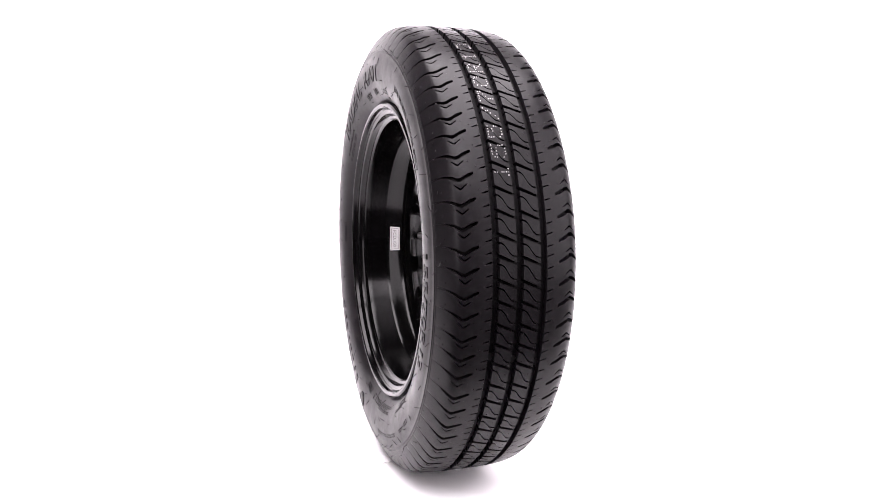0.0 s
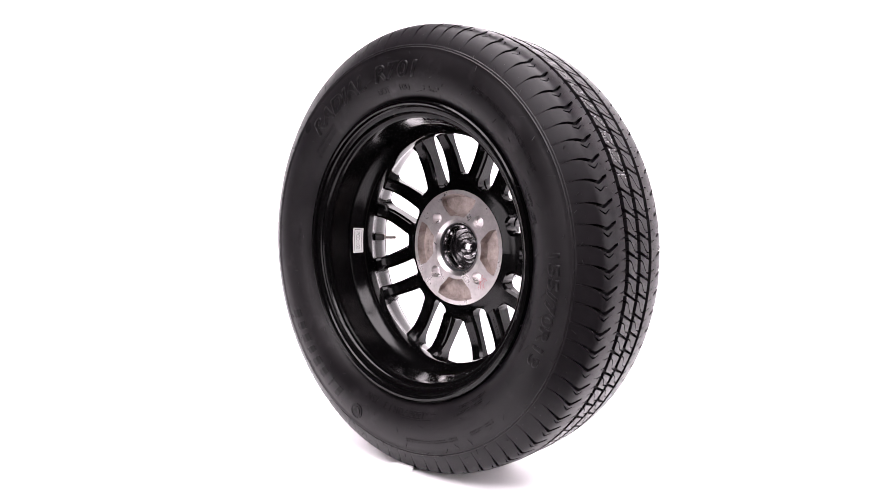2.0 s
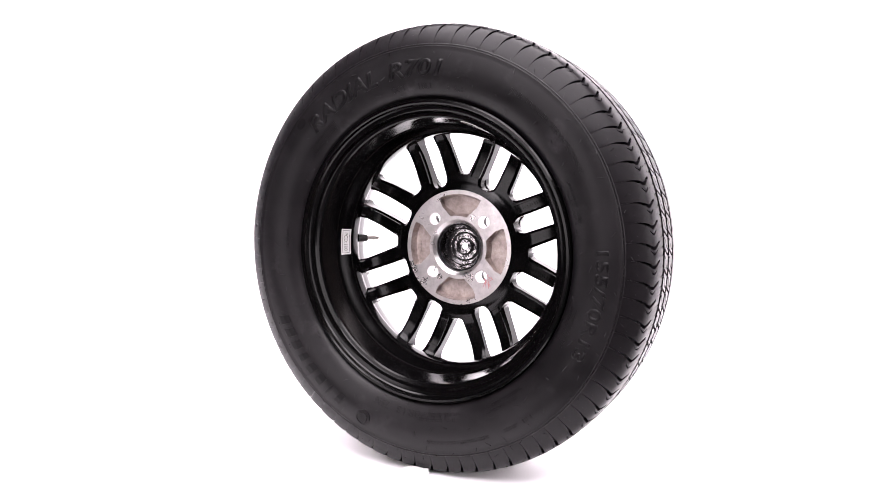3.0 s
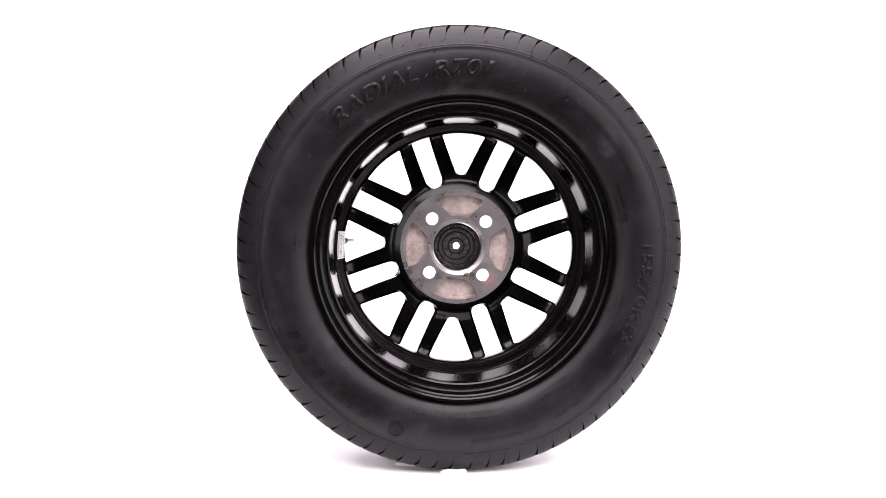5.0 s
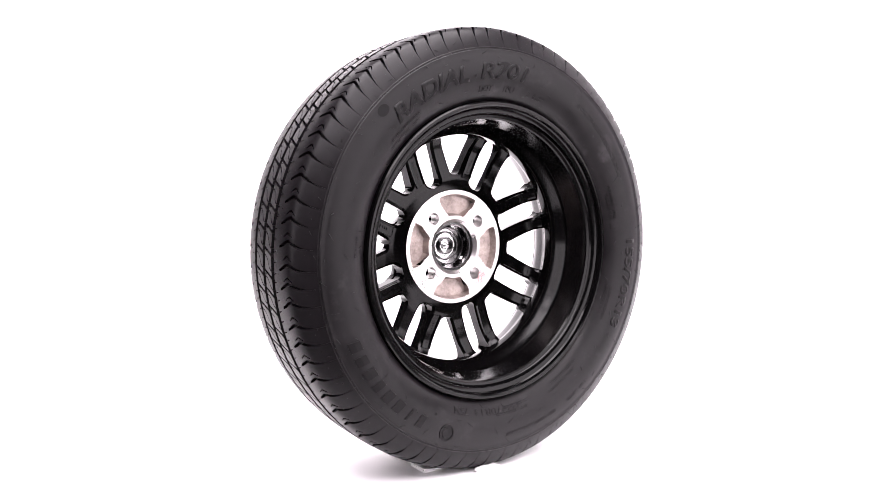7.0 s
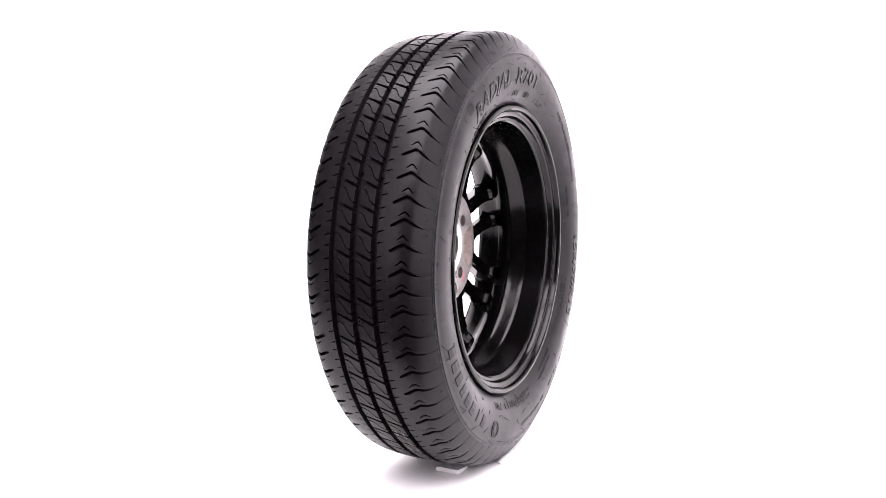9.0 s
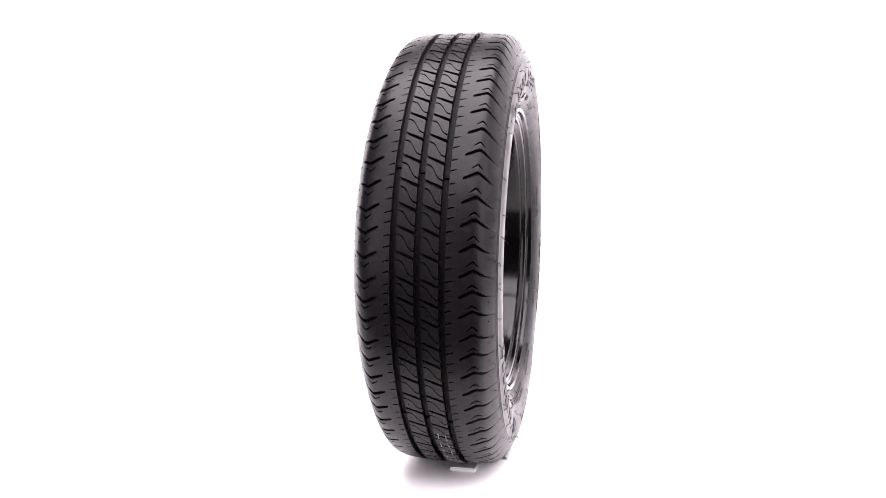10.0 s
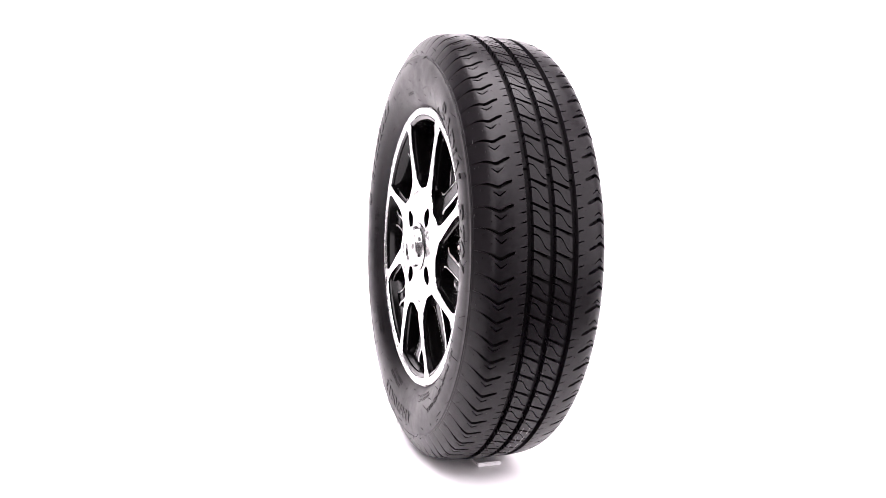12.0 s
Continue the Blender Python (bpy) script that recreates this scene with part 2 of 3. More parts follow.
def band(line, w):
    """A slit of width w (or widths) along a line of points."""
    ws = w if isinstance(w, (list, tuple)) else [w] * len(line)
    up, dn = [], []
    for i, (x, y) in enumerate(line):
        a, b = line[max(i - 1, 0)], line[min(i + 1, len(line) - 1)]
        d = math.hypot(b[0] - a[0], b[1] - a[1])
        nx, ny = -(b[1] - a[1]) / d, (b[0] - a[0]) / d
        up.append((x + nx * ws[i] / 2, y + ny * ws[i] / 2))
        dn.append((x - nx * ws[i] / 2, y - ny * ws[i] / 2))
    return up + dn[::-1]


PITCHES = 76
MEAN = 2 * math.pi * R0 / PITCHES
SIZES = (0.9 * MEAN, MEAN, 1.1 * MEAN)


def shoulder_mesh(p):
    """One pitch p long of the shoulder on the back side (towards -y); s runs round the tyre."""
    def lift(s, v, sink):
        y, r = shoulder_at(v, sink)
        a = s / R0
        return (r * math.cos(a), -y, r * math.sin(a))

    tip, apex = 0.0135, 0.0275
    line = [(0.0, 0.0), (0.0, 0.006), (0.0, 0.0125), (-0.0002, tip), (-0.0025, 0.019), (-0.0062, apex - 0.0015), (-0.0062, apex + 0.001), (-0.0036, 0.0335),
            (-0.0012, 0.039), (0.0006, 0.0455), (0.0014, 0.052), (0.0018, V_END)]
    half = [0.0, 0.0, 0.0, 0.0015, 0.0020, 0.0020, 0.0019, 0.0018, 0.0013, 0.0005, 0.0002, 0.0001]
    left = [(s + h, v) for (s, v), h in zip(line, half)]
    right = [(s - h + p, v) for (s, v), h in zip(line, half)]
    outline = left + right[::-1]
    k = p / MEAN
    mid = 0.5 * p
    holes = [band([(mid + 0.0015 * k, 0.0205), (mid - 0.0026 * k, 0.0262), (mid - 0.0026 * k, 0.0272), (mid + 0.0018 * k, 0.0325)], [0.0009, 0.0018, 0.0018, 0.0009])]
    for c in (0.27 * p, 0.72 * p):
        holes.append(band([(c, 0.0004), (c - 0.0009, 0.003), (c - 0.0018, 0.0068)], [0.0016, 0.0014, 0.0008]))
    fill = [(u * p, v) for u in (0.12, 0.25, 0.38, 0.5, 0.62, 0.75, 0.88) for v in SH_V[1:-1]]
    fill += [(u * p - 0.004, v) for u in (0.12, 0.5, 0.88) for v in (0.03, 0.036)]
    return piece("shoulder_block", outline, holes, lift, M_TREAD, fill, 0.0062,
                 lambda a, b: a.y < 0.0126 and b.y < 0.0126 and abs(a.y - b.y) > 1e-4 and min(abs(a.x), abs(a.x - p)) < 1e-5)


def block_mesh(p):
    """One block of a centre rib, split in two by its wavy slit. u runs across the rib from +y to -y."""
    w = 0.0177

    def lift(s, u, sink):
        y = -(u - w / 2)
        a = s / R0
        r = crown_r(0.0123) - sink
        return (r * math.cos(a), y, r * math.sin(a))

    slope = 0.0077
    gap = 0.00175
    us = [0.0, 0.25 * w, 0.5 * w, 0.75 * w, w]
    top = [(slope * u / w + gap * (0.75 + 0.35 * u / w), u) for u in us]
    bot = [(p + slope * u / w - gap * (0.75 + 0.35 * u / w), u) for u in us]
    wave = [(0.34, 0.0), (0.36, 0.14), (0.40, 0.27), (0.50, 0.4), (0.66, 0.53), (0.83, 0.66), (0.93, 0.78), (0.98, 0.9), (1.0, 1.0)]
    wave = [(s * p, u * w) for s, u in wave]
    g = 0.00085
    one = piece("tread_block", top + [(s - g, u) for s, u in wave][::-1], [], lift, M_TREAD, [], 0.0066)
    two = piece("tread_block", [(s + g, u) for s, u in wave] + bot[::-1], [], lift, M_TREAD, [], 0.0066)
    bm = bmesh.new()
    bm.from_mesh(one)
    bm.from_mesh(two)
    me = from_bm("tread_block", bm, M_TREAD, True, 30)
    bpy.data.meshes.remove(one)
    bpy.data.meshes.remove(two)
    return me


def carcass_mesh():
    groove = 0.0062
    half = [(0.0, R0 - groove - 0.0004), (0.028, 0.2731 - groove)]
    for v in np.linspace(0.004, V_END - 0.0035, 12):
        half.append(shoulder_at(float(v), float(np.interp(v, [0.036, 0.044, 0.050], [0.0058, 0.0022, 0.0008]))))
    half += [(wall_y(r) + up, r) for r, up in ((0.2446, -0.0004), (0.2440, 0.0003), (0.2434, 0.0004), (0.2427, -0.0002), (0.2417, -0.0002), (0.2411, 0.0004),
                                               (0.2404, 0.0004), (0.2395, 0.0), (0.2355, 0.0))]
    half += SIDE[14:]
    half += [(0.058, 0.1815), (0.055, 0.1815)]
    inner = [(0.06, 0.19), (0.068, 0.205), (0.07, 0.222), (0.066, 0.242), (0.05, 0.255), (0.0, 0.258)]
    prof = [(-y, r) for y, r in half[::-1]] + half[1:]
    prof += inner + [(-y, r) for y, r in inner[:-1][::-1]]
    k = len(half)
    # below the tread blocks the carcass takes the darkened rubber, as painted-in shade
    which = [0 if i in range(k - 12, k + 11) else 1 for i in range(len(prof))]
    return revolve("carcass", prof, [M_GROOVE_SHADE, M_WALL], 288, True, which, 28)


def text_mesh(text, height, depth=0.0008, wide=0.0, bold=0.0, slant=0.0):
    """Flat letters as a mesh: x along the line, centred, y up from the middle."""
    cu = bpy.data.curves.new("writing", "FONT")
    cu.body, cu.size, cu.align_x, cu.resolution_u = text, height * 1.38, "CENTER", 3
    cu.shear = slant
    cu.offset = bold
    ob = bpy.data.objects.new("writing", cu)
    scene.collection.objects.link(ob)
    bpy.context.view_layer.update()
    me = bpy.data.meshes.new_from_object(ob.evaluated_get(bpy.context.evaluated_depsgraph_get()))
    bpy.data.objects.remove(ob)
    bm = bmesh.new()
    bm.from_mesh(me)
    bpy.data.meshes.remove(me)
    bmesh.ops.remove_doubles(bm, verts=bm.verts, dist=1e-6)
    bmesh.ops.translate(bm, vec=(0, -height / 2, 0), verts=bm.verts)
    if wide:
        xs = [v.co.x for v in bm.verts]
        bmesh.ops.translate(bm, vec=(-(max(xs) + min(xs)) / 2, 0, 0), verts=bm.verts)
        bmesh.ops.scale(bm, vec=(wide / (max(xs) - min(xs)), 1, 1), verts=bm.verts)
    bmesh.ops.triangulate(bm, faces=bm.faces)
    for _ in range(3):
        long = [e for e in bm.edges if e.calc_length() > max(0.0035, height * 0.3)]
        if long:
            bmesh.ops.subdivide_edges(bm, edges=long, cuts=1)
            bmesh.ops.triangulate(bm, faces=bm.faces)
    geo = bmesh.ops.extrude_face_region(bm, geom=list(bm.faces))
    bmesh.ops.translate(bm, vec=(0, 0, depth), verts=[g for g in geo["geom"] if isinstance(g, bmesh.types.BMVert)])
    return bm


def bars_mesh(length, height, count, depth=0.0005, seed=1):
    """Unreadable small writing: a row of little bars."""
    rnd = random.Random(seed)
    bm = bmesh.new()
    x = -length / 2
    step = length / count
    for i in range(count):
        if rnd.random() < 0.14:
            x += step
            continue
        w = step * rnd.uniform(0.5, 0.8)
        for dy in (-0.28, 0.28):
            if rnd.random() < 0.85:
                b = bmesh.ops.create_cube(bm, size=1.0)["verts"]
                bmesh.ops.scale(bm, vec=(w, height * rnd.uniform(0.25, 0.42), depth), verts=b)
                bmesh.ops.translate(bm, vec=(x + step / 2, dy * height, depth / 2), verts=b)
        x += step
    return bm


def on_sidewall(bm, angle, radius, side, lift=0.0):
    """Bends flat writing round the sidewall, read clockwise with its feet to the hub. side -1: back, +1: front."""
    for v in bm.verts:
        a = angle * DEG - v.co.x / radius
        r = radius + v.co.y
        y = wall_y(r) + v.co.z + lift
        v.co = (r * math.cos(a) * (1 if side < 0 else -1), y * side, r * math.sin(a))


def build_tyre(wheel):
    tyre = part("tyre", carcass_mesh(), wheel, "black rubber radial trailer tyre, new")
    rnd = random.Random(7)
    order = [0] * 22 + [1] * 32 + [2] * 22
    rnd.shuffle(order)
    starts, s = [], 0.0
    for o in order:
        starts.append(s / R0)
        s += SIZES[o]
    sh = [shoulder_mesh(p) for p in SIZES]
    bl = [block_mesh(p) for p in SIZES]
    flip = Matrix.Rotation(math.pi, 4, "X")
    for o, a in zip(order, starts):
        part("shoulder_block", sh[o], tyre, "", spin(a))
        part("shoulder_block", sh[o], tyre, "", spin(a + 0.012) @ spin(SIZES[o] / R0) @ flip)
    shift = {1: 0.004, -1: 0.011}
    for side in (-1, 1):
        for o, a in zip(order, starts):
            part("tread_block", bl[o], tyre, "", Matrix.Translation((0, side * 0.0123, 0)) @ spin(a + shift[side]))
    # wear bars across the grooves, in the same rubber with shade in its colour
    bar = from_bm("wear_bar", box_bm(0.0030, 0.0072, 0.007, 0.0012, 3), M_GROOVE_SHADE)
    for k in range(6):
        for y, da in ((-0.0247, 0.02), (0.0, 0.0), (0.0247, -0.02)):
            part("wear_bar", bar, tyre, "", spin((k * 60 + 40) * DEG + da) @ Matrix.Translation((R0 - 0.0061, y, 0)))

    # writing on both sidewalls
    for side, turn in ((-1, 0), (1, -85)):
        def put(name, bm, angle, radius, label="", mat=M_LETTER, lift=0.0):
            on_sidewall(bm, angle + turn, radius, side, lift)
            part(name, from_bm(name, bm, mat, False), tyre, label)

        put("lettering", text_mesh("RADIAL", 0.0185, 0.0005, 0.115, 0.0011, 0.22), 120.2, 0.2170, "raised letters reading RADIAL")
        put("lettering", text_mesh("R701", 0.0185, 0.0005, 0.074, 0.0009, 0.22), 91.2, 0.2175, "raised letters reading R701")
        put("lettering", text_mesh("155/70R13", 0.0140, 0.0005, 0.124, 0.0007), -13.2, 0.2205, "raised letters reading 155/70R13")
        put("lettering", text_mesh("DOT", 0.0072, 0.0005, 0.019), 98.4, 0.1968, "small raised letters")
        put("lettering", text_mesh("10U", 0.0072, 0.0005, 0.016), 88.2, 0.1964, "small raised letters")
        put("lettering", bars_mesh(0.028, 0.006, 6, seed=3), 75.8, 0.1962, "small raised writing")
        put("lettering", text_mesh("FOR TRAILER SERVICE ONLY", 0.0058, 0.0005, 0.126), 41.5, 0.2180, "small raised letters")
        put("lettering", text_mesh("155/70R13", 0.0082, 0.0005, 0.068), 269.5, 0.1965, "small raised letters")
        put("lettering", text_mesh("75N", 0.0082, 0.0005, 0.021), 253.5, 0.1965, "small raised letters")
        put("lettering", bars_mesh(0.085, 0.0045, 30, seed=4), 283, 0.2265, "fine raised writing")
        put("lettering", bars_mesh(0.04, 0.0045, 14, seed=5), 304, 0.2265, "fine raised writing")
        for k, (ang, rad) in enumerate(((276, 0.2005), (278, 0.1945), (301, 0.2005), (303, 0.1945), (338, 0.1985), (340, 0.193), (18, 0.1985), (15, 0.193), (134, 0.2005), (135, 0.1945), (176, 0.199))):
            put("lettering", bars_mesh(0.026 if k > 9 else 0.05, 0.0036, 10 if k > 9 else 20, seed=10 + k), ang, rad, "fine raised writing")
        # the maker's name as eight plain raised blocks, and its round badge
        for k, wide in enumerate((0.0095, 0.0038, 0.0118, 0.0118, 0.0095, 0.0122, 0.0118, 0.0118)):
            bm = box_bm(wide, 0.0155, 0.0012, 0.0005, 2)
            bmesh.ops.subdivide_edges(bm, edges=bm.edges, cuts=3, use_grid_fill=True)
            for v in bm.verts:
                v.co.x += 0.22 * v.co.y
                v.co.z += 0.0002
            put("maker_mark", bm, 238.4 - k * 4.75, 0.2220, "plain raised block of the maker's mark")
        bm = bmesh.new()
        n = 40
        rings = [[bm.verts.new((r * math.cos(2 * math.pi * i / n), r * math.sin(2 * math.pi * i / n), z)) for i in range(n)]
                 for r, z in ((0.0102, 0.0), (0.0102, 0.0009), (0.0088, 0.0009), (0.0088, 0.0001), (0.0064, 0.0001), (0.0060, 0.0008))]
        for a, b in zip(rings, rings[1:]):
            for i in range(n):
                bm.faces.new((a[i], a[(i + 1) % n], b[(i + 1) % n], b[i]))
        bm.faces.new(rings[-1])
        put("badge", bm, 248.8, 0.2240, "round raised maker's badge")
        if side < 0:
            bm = bmesh.new()
            bmesh.ops.create_circle(bm, cap_ends=True, segments=24, radius=0.0078)
            bmesh.ops.scale(bm, vec=(1.0, 0.75, 1), verts=bm.verts)
            bmesh.ops.inset_region(bm, faces=bm.faces, thickness=0.0022, depth=0.0003)
            put("smudge", bm, 136.8, 0.2318, "dark oily smudge", M_SMUDGE, 0.0002)

    # rubber whiskers left by the mould
    verts, faces = [], []
    for side in (-1, 1):
        for ring, count, length in ((0.2375, 54, 0.0078), (0.2105, 46, 0.007), (0.1925, 30, 0.006), (0.2475, 64, 0.005)):
            for i in range(count):
                a = (i + rnd.uniform(-0.3, 0.3)) * 2 * math.pi / count
                r = ring + rnd.uniform(-0.006, 0.006)
                y = wall_y(r) * side
                base = Vector((r * math.cos(a), y, r * math.sin(a)))
                lay = Vector((-math.sin(a), 0, math.cos(a))) * rnd.uniform(-1, 1) + Vector((math.cos(a), 0, math.sin(a))) * rnd.uniform(-0.8, 0.8)
                end = base + (lay.normalized() * 0.8 + Vector((0, side * rnd.uniform(0.15, 0.9), 0))).normalized() * length * rnd.uniform(0.6, 1.2)
                d = (end - base).normalized()
                u = d.orthogonal().normalized() * 0.00048
                w = d.cross(u)
                k = len(verts)
                base -= d * 0.0006
                for c, f in ((base, 1.0), (end, 0.5)):
                    verts += [c + u * f, c + w * f, c - u * f, c - w * f]
                faces += [(k + q, k + (q + 1) % 4, k + 4 + (q + 1) % 4, k + 4 + q) for q in range(4)] + [(k + 4, k + 5, k + 6, k + 7)]
    tagged(part("whisker_fringe", mesh_of("whisker_fringe", verts, faces, M_WHISKER), tyre, "short rubber mould whiskers"), kind="stuff")
    # small round moulding nubs on the tread
    verts, faces = [], []
    for o, a0 in zip(order, starts):
        for side in (-1, 1):
            for v, u in ((0.0095, 0.3), (0.017, 0.55), (0.036, 0.8), (0.047, 0.35)):
                y, r = shoulder_at(v)
                a = a0 + (u + rnd.uniform(-0.06, 0.06)) * SIZES[o] / R0
                n1 = shoulder_at(v, -0.00035)
                top = Vector((n1[1] * math.cos(a), n1[0] * side, n1[1] * math.sin(a)))
                t1 = Vector((-math.sin(a), 0, math.cos(a)))
                t2 = (Vector((math.cos(a), 0, math.sin(a))).cross(t1)).normalized()
                k = len(verts)
                base = Vector((r * math.cos(a), y * side, r * math.sin(a)))
                verts += [base + 0.0009 * (t1 * math.cos(q) + t2 * math.sin(q)) for q in (0, 1.05, 2.09, 3.14, 4.19, 5.24)] + [top]
                faces += [(k + q, k + (q + 1) % 6, k + 6) for q in range(6)]
            for u, w in ((0.45, -0.005), (0.75, 0.005)):
                a = a0 + shift[side] + u * SIZES[o] / R0
                r = crown_r(0.0123)
                k = len(verts)
                y = side * 0.0123 + w
                t1 = Vector((-math.sin(a), 0, math.cos(a)))
                base = Vector((r * math.cos(a), y, r * math.sin(a)))
                verts += [base + 0.0007 * (t1 * math.cos(q) + Vector((0, math.sin(q), 0))) for q in (0, 1.05, 2.09, 3.14, 4.19, 5.24)]
                verts.append(Vector(((r + 0.0003) * math.cos(a), y, (r + 0.0003) * math.sin(a))))
                faces += [(k + q, k + (q + 1) % 6, k + 6) for q in range(6)]
    tagged(part("tread_stipple", mesh_of("tread_stipple", verts, faces, M_TREAD), tyre, "small round moulding nubs"), kind="stuff")

    # dotted white paint on one centre rib: 155/70R13
    glyphs = {"1": "00100 01100 00100 00100 00100 00100 01110", "5": "11111 10000 11110 00001 00001 10001 01110",
              "/": "00001 00010 00010 00100 01000 01000 10000", "7": "11111 00001 00010 00100 01000 01000 01000",
              "0": "01110 10001 10001 10001 10001 10001 01110", "R": "11110 10001 10001 11110 10100 10010 10001",
              "3": "01110 10001 00001 00110 00001 10001 01110"}
    for k, ch in enumerate("155/70R13"):
        bm = bmesh.new()
        for row, bits in enumerate(glyphs[ch].split()):
            for col, b in enumerate(bits):
                if b == "1" and rnd.random() < 0.88:
                    s = PRINT_START + k * 0.0215 + (col - 2) * 0.0031 + rnd.uniform(-0.0003, 0.0003)
                    y = -0.0123 - 0.0069 + row * 0.0023 + rnd.uniform(-0.0002, 0.0002)
                    a = s / R0
                    c = Vector(((crown_r(0.0123) + 0.0003) * math.cos(a), y, (crown_r(0.0123) + 0.0003) * math.sin(a)))
                    m = Matrix.Translation(c) @ spin(a) @ Matrix.Rotation(math.pi / 2, 4, "Y")
                    rad = rnd.uniform(0.0005, 0.00078)
                    bmesh.ops.create_cone(bm, cap_ends=True, segments=10, radius1=rad, radius2=rad * 0.8, depth=0.0005, matrix=m)
        part("painted_character", from_bm("painted_character", bm, M_DOTS, False), tyre, "dotted white painted character on the tread")
    # further round, worn marks that cannot be read: rows of dots
    for k in range(6):
        bm = bmesh.new()
        for line, count in ((-0.004, 5), (0.0045, 4)):
            for i in range(count):
                a = (225.5 + 4.6 * k) * DEG + (i - 2) * 0.0031 / R0 + rnd.uniform(-0.001, 0.001)
                c = Vector(((crown_r(0.0123) + 0.0003) * math.cos(a), -0.0123 + line + rnd.uniform(-0.0004, 0.0004), (crown_r(0.0123) + 0.0003) * math.sin(a)))
                rad = rnd.uniform(0.0004, 0.0006)
                bmesh.ops.create_cone(bm, cap_ends=True, segments=10, radius1=rad, radius2=rad * 0.8, depth=0.0005,
                                      matrix=Matrix.Translation(c) @ spin(a) @ Matrix.Rotation(math.pi / 2, 4, "Y"))
        part("painted_bar", from_bm("painted_bar", bm, M_DOTS, False), tyre, "worn dotted white paint on the tread")
    return tyre


PRINT_START = 0.0907


# ---- rim ----
def build_rim(wheel):
    prof = [(-0.0655, 0.1822), (-0.0668, 0.1805), (-0.0668, 0.1778), (-0.0655, 0.1762), (-0.0615, 0.1752), (-0.0598, 0.1738), (-0.0592, 0.1712),
            (-0.0580, 0.1692), (-0.0545, 0.1682), (-0.0525, 0.1668), (-0.0515, 0.1635), (-0.0500, 0.1618), (-0.0440, 0.1605), (-0.0215, 0.1581), (-0.0190, 0.1573), (-0.0160, 0.1556),
            (-0.0120, 0.1530), (-0.0070, 0.1497), (-0.0030, 0.1474), (0.0, 0.1463), (0.003, 0.1460), (0.012, 0.1460), (0.0145, 0.1466), (0.0215, 0.1515), (0.0235, 0.1528),
            (0.030, 0.1545), (0.040, 0.1562), (0.050, 0.1600), (0.0578, 0.1655), (0.0560, 0.168), (0.03, 0.1595), (0.012, 0.151), (-0.002, 0.151), (-0.015, 0.16), (-0.045, 0.1655), (-0.053, 0.172), (-0.056, 0.18), (-0.060, 0.1835)]
    rim = part("rim", revolve("rim", prof, M_BLACK, 256, True, None, 24), wheel, "gloss black painted alloy wheel barrel")
    lip = [(0.0570, 0.1650), (0.0590, 0.1654), (0.0600, 0.1668), (0.0609, 0.1690), (0.0609, 0.1700), (0.0601, 0.1705), (0.0601, 0.1712), (0.0617, 0.1718), (0.0626, 0.1732), (0.0629, 0.1770),
           (0.0625, 0.1795), (0.0612, 0.1812), (0.0592, 0.1818), (0.0565, 0.1810), (0.0550, 0.1745), (0.0545, 0.1680)]
    part("outer_lip", revolve("outer_lip", lip, [M_MACHINED, M_BLACK], 256, True, [1, 1, 1, 1, 1, 1] + [0] * 7 + [1] * 3, 24), rim, "bright machined outer rim lip")
    return rim


def spoke_sides(r):
    """Half openings beside a spoke at the radius r: the narrow slot's and the wide window's half widths, in metres."""
    r1, w1 = 0.0825, 0.0107
    if r < r1:
        n = 0.0
    elif r < r1 + w1:
        n = w1 * math.sqrt(max(0.0, 1 - ((r1 + w1 - r) / w1) ** 2))
    else:
        n = w1 + (r - r1 - w1) * 0.02
    r2, w2 = 0.0955, 0.0085
    if r < r2:
        w = 0.0
    elif r < r2 + w2 * 0.55:
        w = w2 * math.sqrt(max(0.0, 1 - ((r2 + w2 - r) / w2) ** 2))
    else:
        w = w2 * math.sqrt(1 - 0.45 ** 2) + (r - r2 - w2 * 0.55) * 0.425
    if r > 0.1475:
        # rounded outer corners
        bend = 0.0035 * (1 - math.sqrt(max(0.0, 1 - ((r - 0.1475) / 0.0105) ** 2)))
        w -= bend
        n -= bend
    return n, w


def face_y(r, bright=True):
    high = float(np.interp(r, [0.03, 0.06, 0.1, 0.135, 0.157], [0.0570, 0.0570, 0.0570, 0.0565, 0.0555]))
    return high if bright else float(np.interp(r, [0.07, 0.085, 0.11, 0.14, 0.157], [0.0550, 0.0515, 0.0488, 0.0476, 0.0500]))


def back_y(r):
    return float(np.interp(r, [0.07, 0.0745, 0.080, 0.088, 0.1, 0.12, 0.135, 0.148, 0.157], [0.0278, 0.0285, 0.0305, 0.0340, 0.0365, 0.0373, 0.0362, 0.0312, 0.0225]))


